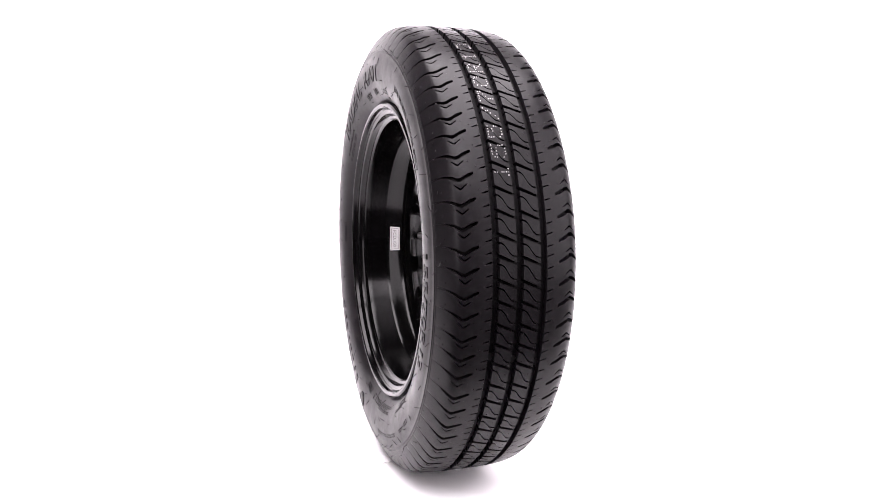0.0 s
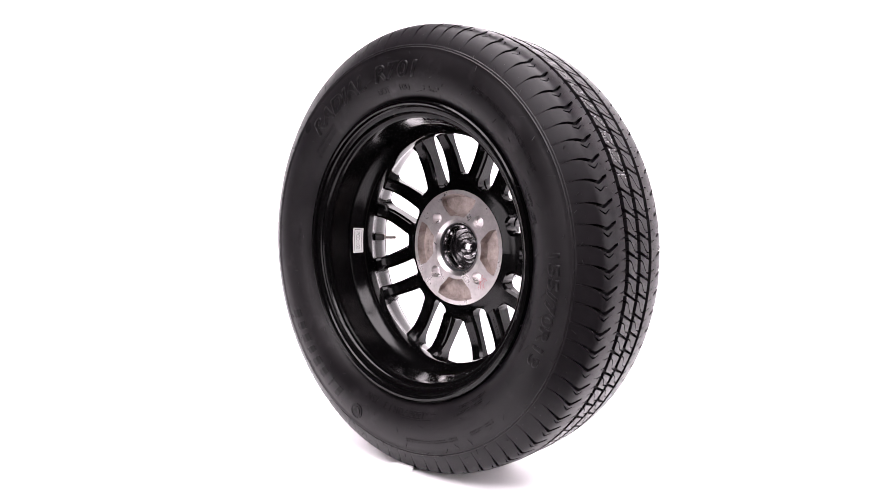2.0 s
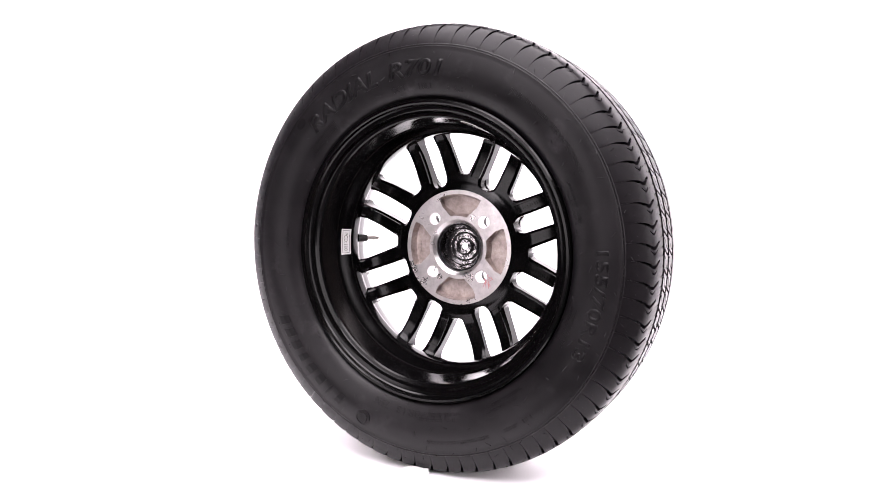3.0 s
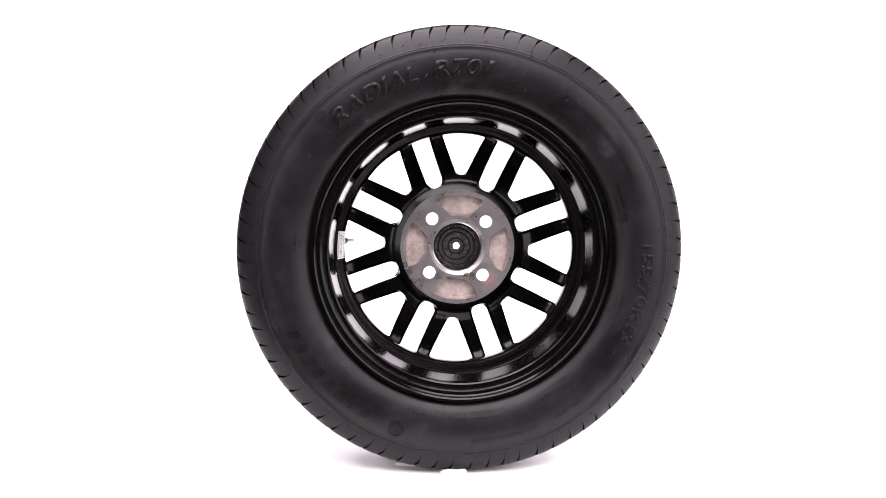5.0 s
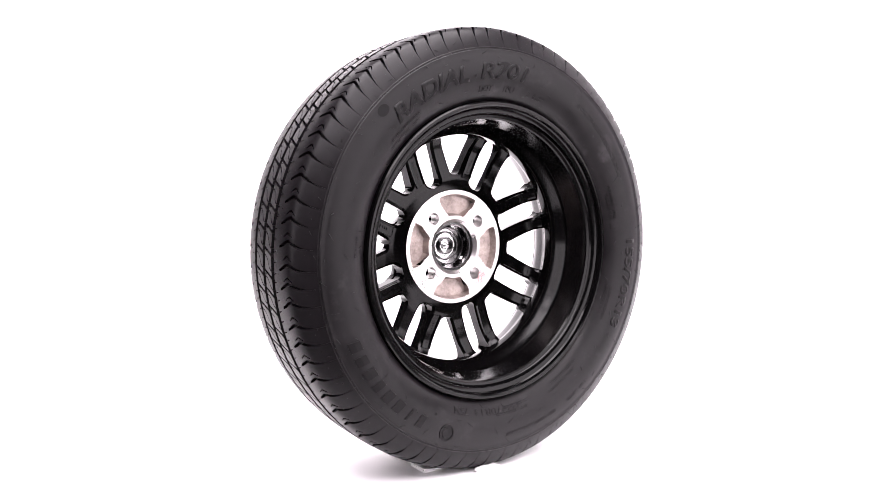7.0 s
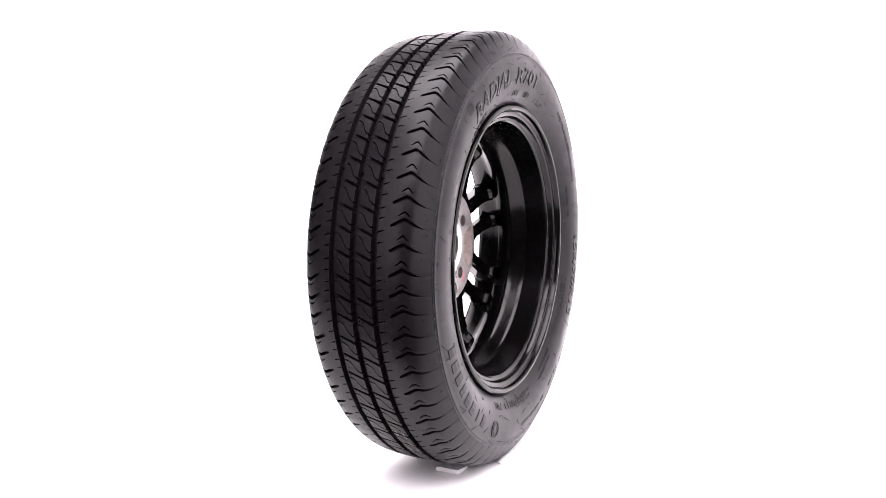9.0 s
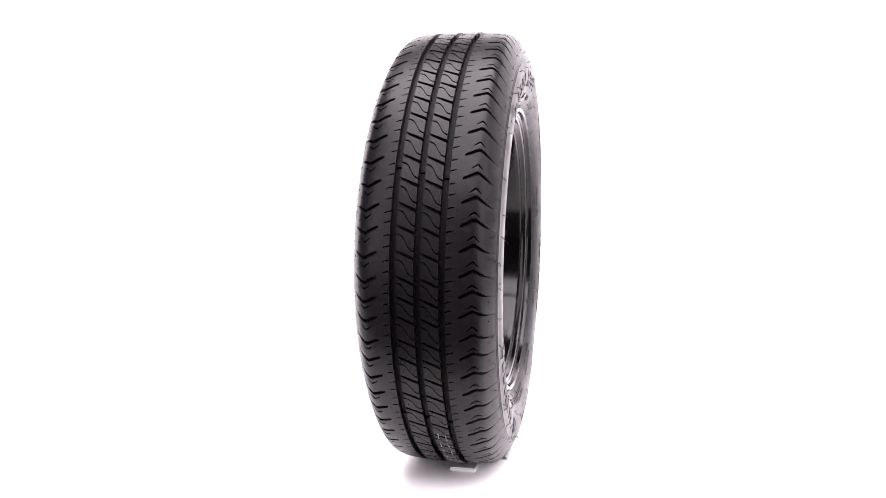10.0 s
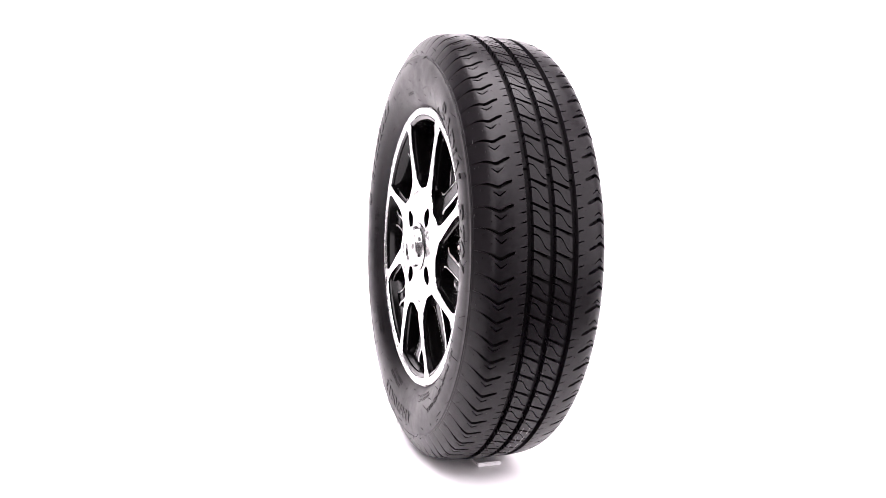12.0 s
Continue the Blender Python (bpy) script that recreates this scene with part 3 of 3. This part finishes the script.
def spoke_meshes(mirror):
    radii = [0.0745, 0.079, 0.0824, 0.0826, 0.083, 0.084, 0.0855, 0.088, 0.091, 0.0945, 0.0954, 0.0956, 0.096, 0.097, 0.0985, 0.1, 0.103, 0.108, 0.114, 0.12, 0.127, 0.134, 0.141, 0.1475, 0.1495, 0.151, 0.1525, 0.154, 0.1562, 0.159, 0.162, 0.1645]
    verts, faces, top_v, top_f = [], [], [], []
    sg = -1 if mirror else 1
    for i, r in enumerate(radii):
        n, w = spoke_sides(r)
        lo, hi = math.asin(min(n / r, 1)), math.pi / 8 - math.asin(min(w / r, 1))
        yf, yb = face_y(r, not mirror), back_y(r)
        chamfer, inset = (0.0007, 0.0022) if mirror else (0.0014, 0.0014)
        b1 = inset / r
        b2 = min(0.0035 / r, (hi - lo) * 0.3)
        if n == 0:
            l1 = l2 = 0.0
        else:
            l1, l2 = b1, b2
        h1, h2 = (0.0, 0.0) if w == 0 else (b1, b2)
        dn, dh = (0.0028 if n > 0 else 0.0), (0.0028 if w > 0 else 0.0)
        fs = [lo + l1 + (hi - h1 - lo - l1) * q / 4 for q in range(5)]
        bs = [hi - h2 + (lo + l2 - hi + h2) * q / 4 for q in range(5)]
        ring = [(a, yf) for a in fs] + [(hi, yf - chamfer), (hi, yb + dh)] + [(a, yb) for a in bs] + [(lo, yb + dn), (lo, yf - chamfer)]
        verts += [(r * math.cos(sg * a), y, r * math.sin(sg * a)) for a, y in ring]
    k = len(radii)
    for i in range(k - 1):
        faces += [(i * 14 + q, i * 14 + (q + 1) % 14, (i + 1) * 14 + (q + 1) % 14, (i + 1) * 14 + q) for q in range(14)]
    faces += [tuple(range(14)), tuple(range((k - 1) * 14, k * 14))[::-1]]
    # the bright crest: it leaves the hub as a full ring and narrows to an arm
    span = math.pi / 8
    crest = [0.0742, 0.0765, 0.0775, 0.0778, 0.0783, 0.079, 0.08, 0.0815, 0.0835, 0.086, 0.09, 0.095, 0.101, 0.108, 0.117, 0.127, 0.137, 0.145, 0.151, 0.156, 0.160, 0.1640, 0.1668, 0.1695, 0.1718]
    for r in crest:
        n, w = spoke_sides(max(r, 0.099))
        rr = max(r, 0.099)
        mid = (math.asin(n / rr) + math.pi / 8 - math.asin(w / rr)) / 2
        arm = float(np.interp(r, [0.0778, 0.084, 0.09, 0.1, 0.118, 0.14, 0.152, 0.160, 0.1668], [0.0160, 0.0128, 0.0104, 0.0082, 0.0064, 0.0053, 0.0052, 0.0060, 0.0095]))
        half = span if r < 0.0778 else min(span, arm / r + (span - arm / r) * max(0.0, 1 - math.sqrt(min(1.0, (r - 0.0777) / 0.0075))))
        edge = 0.0 if r < 0.0778 else 0.0008 / r
        yt = float(np.interp(r, [0.07, 0.1, 0.135, 0.157, 0.168], [0.0605, 0.0615, 0.0618, 0.0614, 0.0614]))
        top_v += [(r * math.cos(sg * a), y, r * math.sin(sg * a)) for a, y in
                  [(mid - (half - edge) * (1 - q / 3), yt) for q in range(7)] + [(mid + half, yt - 0.0008), (mid + half, 0.0505 + max(0.0, r - 0.155) * 0.55), (mid - half, 0.0505 + max(0.0, r - 0.155) * 0.55), (mid - half, yt - 0.0008)]]
    c = len(crest)
    for i in range(c - 1):
        top_f += [(i * 11 + q, i * 11 + (q + 1) % 11, (i + 1) * 11 + (q + 1) % 11, (i + 1) * 11 + q) for q in range(11)]
    top_f += [tuple(range(11)), tuple(range((c - 1) * 11, c * 11))[::-1]]
    out = []
    for name, v, f, mat in (("spoke", verts, faces, M_BLACK), ("machined_face", top_v, top_f, M_MACHINED)):
        bm = bmesh.new()
        bm.from_mesh(mesh_of(name, v, f, mat))
        me = from_bm(name, bm, mat, True, 32)
        if name == "spoke" and mirror:
            # highlights along the front edges, put in as thin strips of bright metal
            me.materials.append(M_GLINT)
            for i in range(6, k - 1):
                for q in (4, 13):
                    me.polygons[i * 14 + q].material_index = 1
        if name == "machined_face":
            # its flanks are painted black like the rest of the spoke
            me.materials.append(M_BLACK)
            for p in me.polygons:
                p.material_index = 0 if p.normal.y > 0.3 else 1
        out.append(me)
    return out


def pocket_mesh(mirror):
    """The cast frame of the hollow on the back of a spoke, with rows of tiny raised marks in it."""
    sg = -1 if mirror else 1
    bm = bmesh.new()
    rnd = random.Random(3)

    def rail(pts, w, h):
        rings = []
        for r, a in pts:
            y = back_y(r)
            c, s = math.cos(sg * a), math.sin(sg * a)
            t = Vector((-s, 0, c)) * w
            p = Vector((r * c, y, r * s))
            rings.append([bm.verts.new(q) for q in (p - t + Vector((0, 0.002, 0)), p - t * 0.5 + Vector((0, -h, 0)), p + t * 0.5 + Vector((0, -h, 0)), p + t + Vector((0, 0.002, 0)))])
        for a, b in zip(rings, rings[1:]):
            for q in range(4):
                bm.faces.new((a[q], a[(q + 1) % 4], b[(q + 1) % 4], b[q]))
        bm.faces.new(rings[0])
        bm.faces.new(rings[-1][::-1])

    sides = [[], []]
    for r in np.linspace(0.094, 0.139, 9):
        n, w = spoke_sides(float(r))
        lo, hi = math.asin(n / r) + 0.0032 / r, math.pi / 8 - math.asin(min(w / r, 1)) - 0.0032 / r
        hi = min(hi, lo + 0.0125 / r)
        sides[0].append((float(r), lo))
        sides[1].append((float(r), hi))
    rail(sides[0], 0.0012, 0.0024)
    rail(sides[1], 0.0012, 0.0024)
    for k in (0, -1):
        a, b = sides[0][k], sides[1][k]
        rail([a, (a[0], (a[1] + b[1]) / 2), b], 0.0004, 0.0014)
    for r in np.arange(0.099, 0.134, 0.0032):
        if rnd.random() < 0.25:
            continue
        lo = float(np.interp(r, [q[0] for q in sides[0]], [q[1] for q in sides[0]]))
        hi = float(np.interp(r, [q[0] for q in sides[1]], [q[1] for q in sides[1]]))
        m1, m2 = lo + (hi - lo) * 0.35, lo + (hi - lo) * rnd.uniform(0.55, 0.7)
        rail([(float(r), m1), (float(r), (m1 + m2) / 2), (float(r) + rnd.uniform(-0.001, 0.001), m2)], 0.0009, 0.0012)
    return from_bm("cast_pocket", bm, M_BLACK, True, 30)


def cylinder_y(r0, r1, y0, y1, n=48, at=(0, 0)):
    bm = bmesh.new()
    a = [bm.verts.new((at[0] + r0 * math.cos(2 * math.pi * i / n), y0, at[1] + r0 * math.sin(2 * math.pi * i / n))) for i in range(n)]
    b = [bm.verts.new((at[0] + r1 * math.cos(2 * math.pi * i / n), y1, at[1] + r1 * math.sin(2 * math.pi * i / n))) for i in range(n)]
    for i in range(n):
        bm.faces.new((a[i], a[(i + 1) % n], b[(i + 1) % n], b[i]))
    bm.faces.new(a)
    bm.faces.new(b[::-1])
    return bm


HOLE_TURN = 42.1


def build_hub(wheel):
    """The centre of the wheel: a disc with bore, four bolt holes and four cast pockets, cut out by booleans."""
    from_me = from_bm("hub", cylinder_y(0.0752, 0.0752, 0.0275, 0.0600, 128), M_PAD)
    ob = bpy.data.objects.new("hub", from_me)
    scene.collection.objects.link(ob)
    cutters = [cylinder_y(0.0322, 0.0322, -0.1, 0.2, 96), cylinder_y(0.0375, 0.0318, 0.0270, 0.0315, 96)]
    for k in range(4):
        a = (HOLE_TURN + 90 * k) * DEG
        c = (0.05 * math.cos(a), 0.05 * math.sin(a))
        cutters += [cylinder_y(0.0080, 0.0080, -0.1, 0.2, 40, c), cylinder_y(0.0105, 0.0105, 0.0470, 0.0700, 40, c), cylinder_y(0.0082, 0.0082, 0.0480, 0.0690, 40, (0.0575 * math.cos(a), 0.0575 * math.sin(a)))]
        bm = bmesh.new()
        m = (HOLE_TURN + 45 + 90 * k) * DEG

        def ring(grow, y):
            out = []
            for i in range(13):
                b = (-1 + 2 * i / 12) * (24.5 * DEG + grow / 0.06)
                out.append(((0.0695 + grow) * math.cos(m + b), y, (0.0695 + grow) * math.sin(m + b)))
            for b in (0.80, 0.62):
                out.append(((0.066 if b > 0.7 else 0.058) * math.cos(m + 25.5 * DEG), y, (0.066 if b > 0.7 else 0.058) * math.sin(m + 25.5 * DEG)))
            for i in range(7):
                b = (1 - 2 * i / 6) * (15.5 * DEG + grow / 0.05)
                out.append(((0.0415 - grow) * math.cos(m + b), y, (0.0415 - grow) * math.sin(m + b)))
            for b in (0.62, 0.80):
                out.append(((0.066 if b > 0.7 else 0.058) * math.cos(m - 25.5 * DEG), y, (0.066 if b > 0.7 else 0.058) * math.sin(m - 25.5 * DEG)))
            return [bm.verts.new(p) for p in out]

        low, top = ring(-0.0028, 0.0375), ring(0.0008, 0.0255)
        n = len(low)
        for i in range(n):
            bm.faces.new((low[i], low[(i + 1) % n], top[(i + 1) % n], top[i]))
        bm.faces.new(low)
        bm.faces.new(top[::-1])
        cutters.append(bm)
    made = []
    for bm in cutters:
        c = bpy.data.objects.new("cutter", from_bm("cutter", bm, M_PAD, False))
        scene.collection.objects.link(c)
        made.append(c)
        mod = ob.modifiers.new("cut", "BOOLEAN")
        mod.operation, mod.object, mod.solver = "DIFFERENCE", c, "EXACT"
    bpy.context.view_layer.update()
    me = bpy.data.meshes.new_from_object(ob.evaluated_get(bpy.context.evaluated_depsgraph_get()))
    for o in (ob, *made):
        bpy.data.objects.remove(o)
    me.materials.clear()
    for m in (M_PAD, M_CAST, M_BLACK, M_MACHINED):
        me.materials.append(m)
    for f in me.polygons:
        c, n = f.center, f.normal
        rad = math.hypot(c.x, c.z)
        f.material_index = 0
        if c.y > 0.0595:
            f.material_index = 3
        elif (rad > 0.0735 and abs(n.y) < 0.5) or (c.y > 0.0395 and rad > 0.0345):
            f.material_index = 2
        elif 0.0392 < rad < 0.073 and 0.0278 < c.y < 0.0385:
            a = (math.degrees(math.atan2(c.z, c.x)) - HOLE_TURN + 45) % 90 - 45
            if abs(a) > 11.5:
                f.material_index = 1
        f.use_smooth = True
    me.set_sharp_from_angle(angle=radians(30))
    me.name = "hub"
    hub = part("hub", me, wheel, "bare turned aluminium hub pad with four cast pockets")

    # raised casting marks in one pocket, and a red marker scrawl by one hole
    bm = bars_mesh(0.026, 0.012, 6, 0.0008, 8)
    bmesh.ops.transform(bm, matrix=Matrix.Translation((-0.0575, 0.0375, 0.004)) @ Matrix.Rotation(math.pi / 2, 4, "X") @ Matrix.Rotation(math.pi / 2, 4, "Z"), verts=bm.verts)
    part("casting_mark", from_bm("casting_mark", bm, M_CAST, False), hub, "small raised casting marks")
    a = (HOLE_TURN - 90) * DEG
    rnd = random.Random(5)
    bm = bmesh.new()
    for k in range(9):
        x, z = 0.0605 * math.cos(a + 0.06) + rnd.uniform(-0.005, 0.005), 0.0605 * math.sin(a + 0.06) + rnd.uniform(-0.006, 0.006)
        d = rnd.uniform(-0.6, 0.6) + (0.9 if k % 2 else 2.2)
        b = bmesh.ops.create_cube(bm, size=1.0)["verts"]
        bmesh.ops.scale(bm, vec=(rnd.uniform(0.006, 0.011), 0.0002, 0.0005), verts=b)
        bmesh.ops.rotate(bm, verts=b, cent=(0, 0, 0), matrix=Matrix.Rotation(d, 3, "Y"))
        bmesh.ops.translate(bm, vec=(x, 0.02742, z), verts=b)
    part("marker_scrawl", from_bm("marker_scrawl", bm, M_RED, False), hub, "red marker scrawl")

    # the centre cap: bright in front, black inside with clips
    cap = part("centre_cap", revolve("centre_cap", [(0.050, 0.0045), (0.0672, 0.0045), (0.0690, 0.012), (0.0692, 0.0195), (0.0705, 0.0215), (0.0712, 0.0235), (0.0705, 0.0255), (0.066, 0.0272),
                                                   (0.0632, 0.0278), (0.0612, 0.0312), (0.050, 0.0316), (0.0345, 0.0314), (0.0345, 0.0292), (0.052, 0.0282), (0.052, 0.0045)],
                                     [M_MACHINED, M_CAPBLACK, M_CRINKLE], 96, True, [0, 0, 0, 0, 0, 0, 0, 0, 0, 1, 1, 1, 2, 2, 1], 30), hub, "bright centre cap, black inside")
    clip = from_bm("clip", box_bm(0.0022, 0.012, 0.0052, 0.0006, 1), M_CHROME)
    for k in range(6):
        part("clip", clip, cap, "", spin((k * 60 + 20) * DEG) @ Matrix.Translation((0.0265, 0.046, 0)))
    for r0, high in ((0.0105, 0.0470), (0.0185, 0.0485), (0.0245, 0.0440)):
        ring = revolve("inner_ring", [(0.0521, r0 - 0.0011), (high + 0.0004, r0 - 0.0009), (high, r0 - 0.0005), (high, r0 + 0.0005), (high + 0.0004, r0 + 0.0009), (0.0521, r0 + 0.0011)], M_CAPBLACK, 64)
        part("inner_ring", ring, cap, "black moulded ring")
    bump = from_bm("cap_mark", box_bm(0.0035, 0.001, 0.0016, 0.0004, 1), M_CHROME)
    for k in range(7):
        part("cap_mark", bump, cap, "", spin((k * 47 + 10) * DEG) @ Matrix.Translation((0.012 + 0.002 * (k % 3), 0.0515, 0)))
    notch = from_bm("notch", box_bm(0.0016, 0.0042, 0.0062, 0.0005, 1), M_CAPBLACK)
    for k in range(8):
        part("notch", notch, cap, "", spin((k * 45 + 20) * DEG) @ Matrix.Translation((0.0272, 0.0662, 0)))
    return hub


def build_wheel():
    wheel = new("trailer_wheel", None)
    tagged(wheel, "black trailer wheel with new tyre and twin-spoke alloy rim", "wheel")
    rim = build_rim(wheel)
    build_hub(wheel)
    meshes = [spoke_meshes(False), spoke_meshes(True)]
    pocket = pocket_mesh(False)
    for k in range(8):
        for m in (0, 1):
            turn = spin((SLOT_TURN + 45 * k) * DEG)
            s = part("spoke", meshes[m][0], wheel, "recessed gloss black spoke" if m else "gloss black spoke, machined bright in front", turn)
            if m == 0:
                part("machined_face", meshes[m][1], s, "bright machined spoke face")
                part("cast_pocket", pocket, s)
    # valve on the barrel, with its metal stem
    valve = new("valve", from_bm("valve", cylinder_y(0.0055, 0.0052, 0.0, 0.012, 24), M_VALVE))
    valve.parent = wheel
    va = VALVE_TURN * DEG
    valve.matrix_local = spin(va) @ Matrix.Translation((0.1555, 0.0285, 0)) @ Matrix.Rotation(radians(36), 4, "Z")
    stem = revolve("stem", [(0.010, 0.0), (0.010, 0.0042), (0.0135, 0.0042), (0.0140, 0.0026), (0.021, 0.0026), (0.0215, 0.0032), (0.0245, 0.0032), (0.025, 0.0026), (0.030, 0.0024), (0.030, 0.0)], M_STEM, 20)
    part("stem", stem, valve, "thin nickel valve stem")
    # paper sticker on the barrel
    st = new("sticker", from_bm("sticker", sticker_mesh(), M_PAPER, False))
    st.parent = wheel
    tagged(st, "small white paper sticker reading PCD:100")
    for name, bm in sticker_print():
        part(name, from_bm(name, bm, M_INK, False), st)
    build_tyre(wheel)
    return wheel


SLOT_TURN = 19.6
VALVE_TURN = 177.0
STICKER = (177.9, -0.0090, 0.0345, 0.0142)


def on_barrel(bm, lift):
    """Lays a flat piece (x along the rim's round, y along its axle) on the inside of the barrel."""
    for v in bm.verts:
        y = STICKER[1] + v.co.y * 0.863 - (lift + v.co.z) * 0.504
        r = 0.1545 - (STICKER[1] + v.co.y * 0.863 + 0.0155) * 0.584 - (lift + v.co.z) * 0.863
        a = STICKER[0] * DEG + v.co.x / 0.151
        v.co = (r * math.cos(a), y, r * math.sin(a))


def sticker_mesh():
    bm = bmesh.new()
    bmesh.ops.create_grid(bm, x_segments=8, y_segments=2, size=0.5)
    bmesh.ops.scale(bm, vec=(STICKER[2], STICKER[3], 1), verts=bm.verts)
    geo = bmesh.ops.extrude_face_region(bm, geom=list(bm.faces))
    bmesh.ops.translate(bm, vec=(0, 0, 0.0003), verts=[g for g in geo["geom"] if isinstance(g, bmesh.types.BMVert)])
    on_barrel(bm, 0.0002)
    return bm


def sticker_print():
    bm = text_mesh("PCD:100", 0.0052, 0.0001, 0.0245)
    bmesh.ops.subdivide_edges(bm, edges=[e for e in bm.edges if e.calc_length() > 0.003], cuts=1)
    on_barrel(bm, 0.0006)
    yield "printed_text", bm
    bm = bmesh.new()
    sx, sy = STICKER[2] * 0.88, STICKER[3] * 0.72
    for x, y, w, h in ((0, sy / 2, sx, 0.0006), (0, -sy / 2, sx, 0.0006), (sx / 2, 0, 0.0006, sy), (-sx / 2, 0, 0.0006, sy)):
        for q in range(8 if w > h else 1):
            n = 8 if w > h else 1
            b = bmesh.ops.create_cube(bm, size=1.0)["verts"]
            bmesh.ops.scale(bm, vec=(w / n, h, 0.0001), verts=b)
            bmesh.ops.translate(bm, vec=(x + (q - (n - 1) / 2) * w / n, y, 0), verts=b)
    on_barrel(bm, 0.0006)
    yield "printed_frame", bm


# ---- small things under the tyre ----
def build_chock(name, loc, turn, size, seed, label, crumpled=False):
    rnd = random.Random(seed)
    sx, sy, sz = size
    bm = box_bm(sx, sy, sz)
    bmesh.ops.subdivide_edges(bm, edges=bm.edges, cuts=3 if crumpled else 1, use_grid_fill=True)
    for v in bm.verts:
        u = v.co.x / sx + 0.5
        v.co.z = (v.co.z + sz / 2) * (1.0 - 0.62 * u if not crumpled else 0.75 + 0.25 * rnd.random())
        if crumpled:
            v.co.x += rnd.uniform(-0.1, 0.1) * sx
            v.co.y += rnd.uniform(-0.1, 0.1) * sy
    if not crumpled:
        bmesh.ops.bevel(bm, geom=[e for e in bm.edges if e.calc_face_angle(0) > 0.5], offset=0.0012, segments=2, affect="EDGES")
    ob = new(name, from_bm(name, bm, M_ACRYL, not crumpled))
    tagged(ob, label, "chock")
    return ob, pose(*loc, 0, 0, turn)


build_studio()
TABLE = build_turntable()
WHEEL = build_wheel()
CHOCKS = [
    build_chock("chock", (-0.053, -0.036, 0.0004), 0, (0.030, 0.032, 0.005), 1, "cloudy clear acrylic wedge under the tyre"),
    build_chock("chock", (0.057, -0.012, 0.0004), 180, (0.022, 0.020, 0.0032), 2, "cloudy clear acrylic wedge under the tyre"),
    build_chock("plastic_scrap", (0.004, -0.088, 0.0004), 10, (0.028, 0.016, 0.007), 3, "crumpled scrap of clear plastic by the tyre", True),
]
crumb = new("crumb", from_bm("crumb", box_bm(0.004, 0.003, 0.002, 0.0008, 1), M_CRUMB))
crumb.matrix_world = pose(0.35, 0.417, -0.019, 0, 0, 20)
tagged(crumb, "tiny grey crumb lying on the white floor", "crumb")


def motions():
    spins = [(t, pose(0, 0, 0, 0, 0, a)) for t, a in TURN]
    walk(TABLE, spins)
    walk(WHEEL, [(t, m @ WHEEL_SEAT) for t, m in spins])
    for ob, seat in CHOCKS:
        walk(ob, [(t, m @ seat) for t, m in spins])


motions()
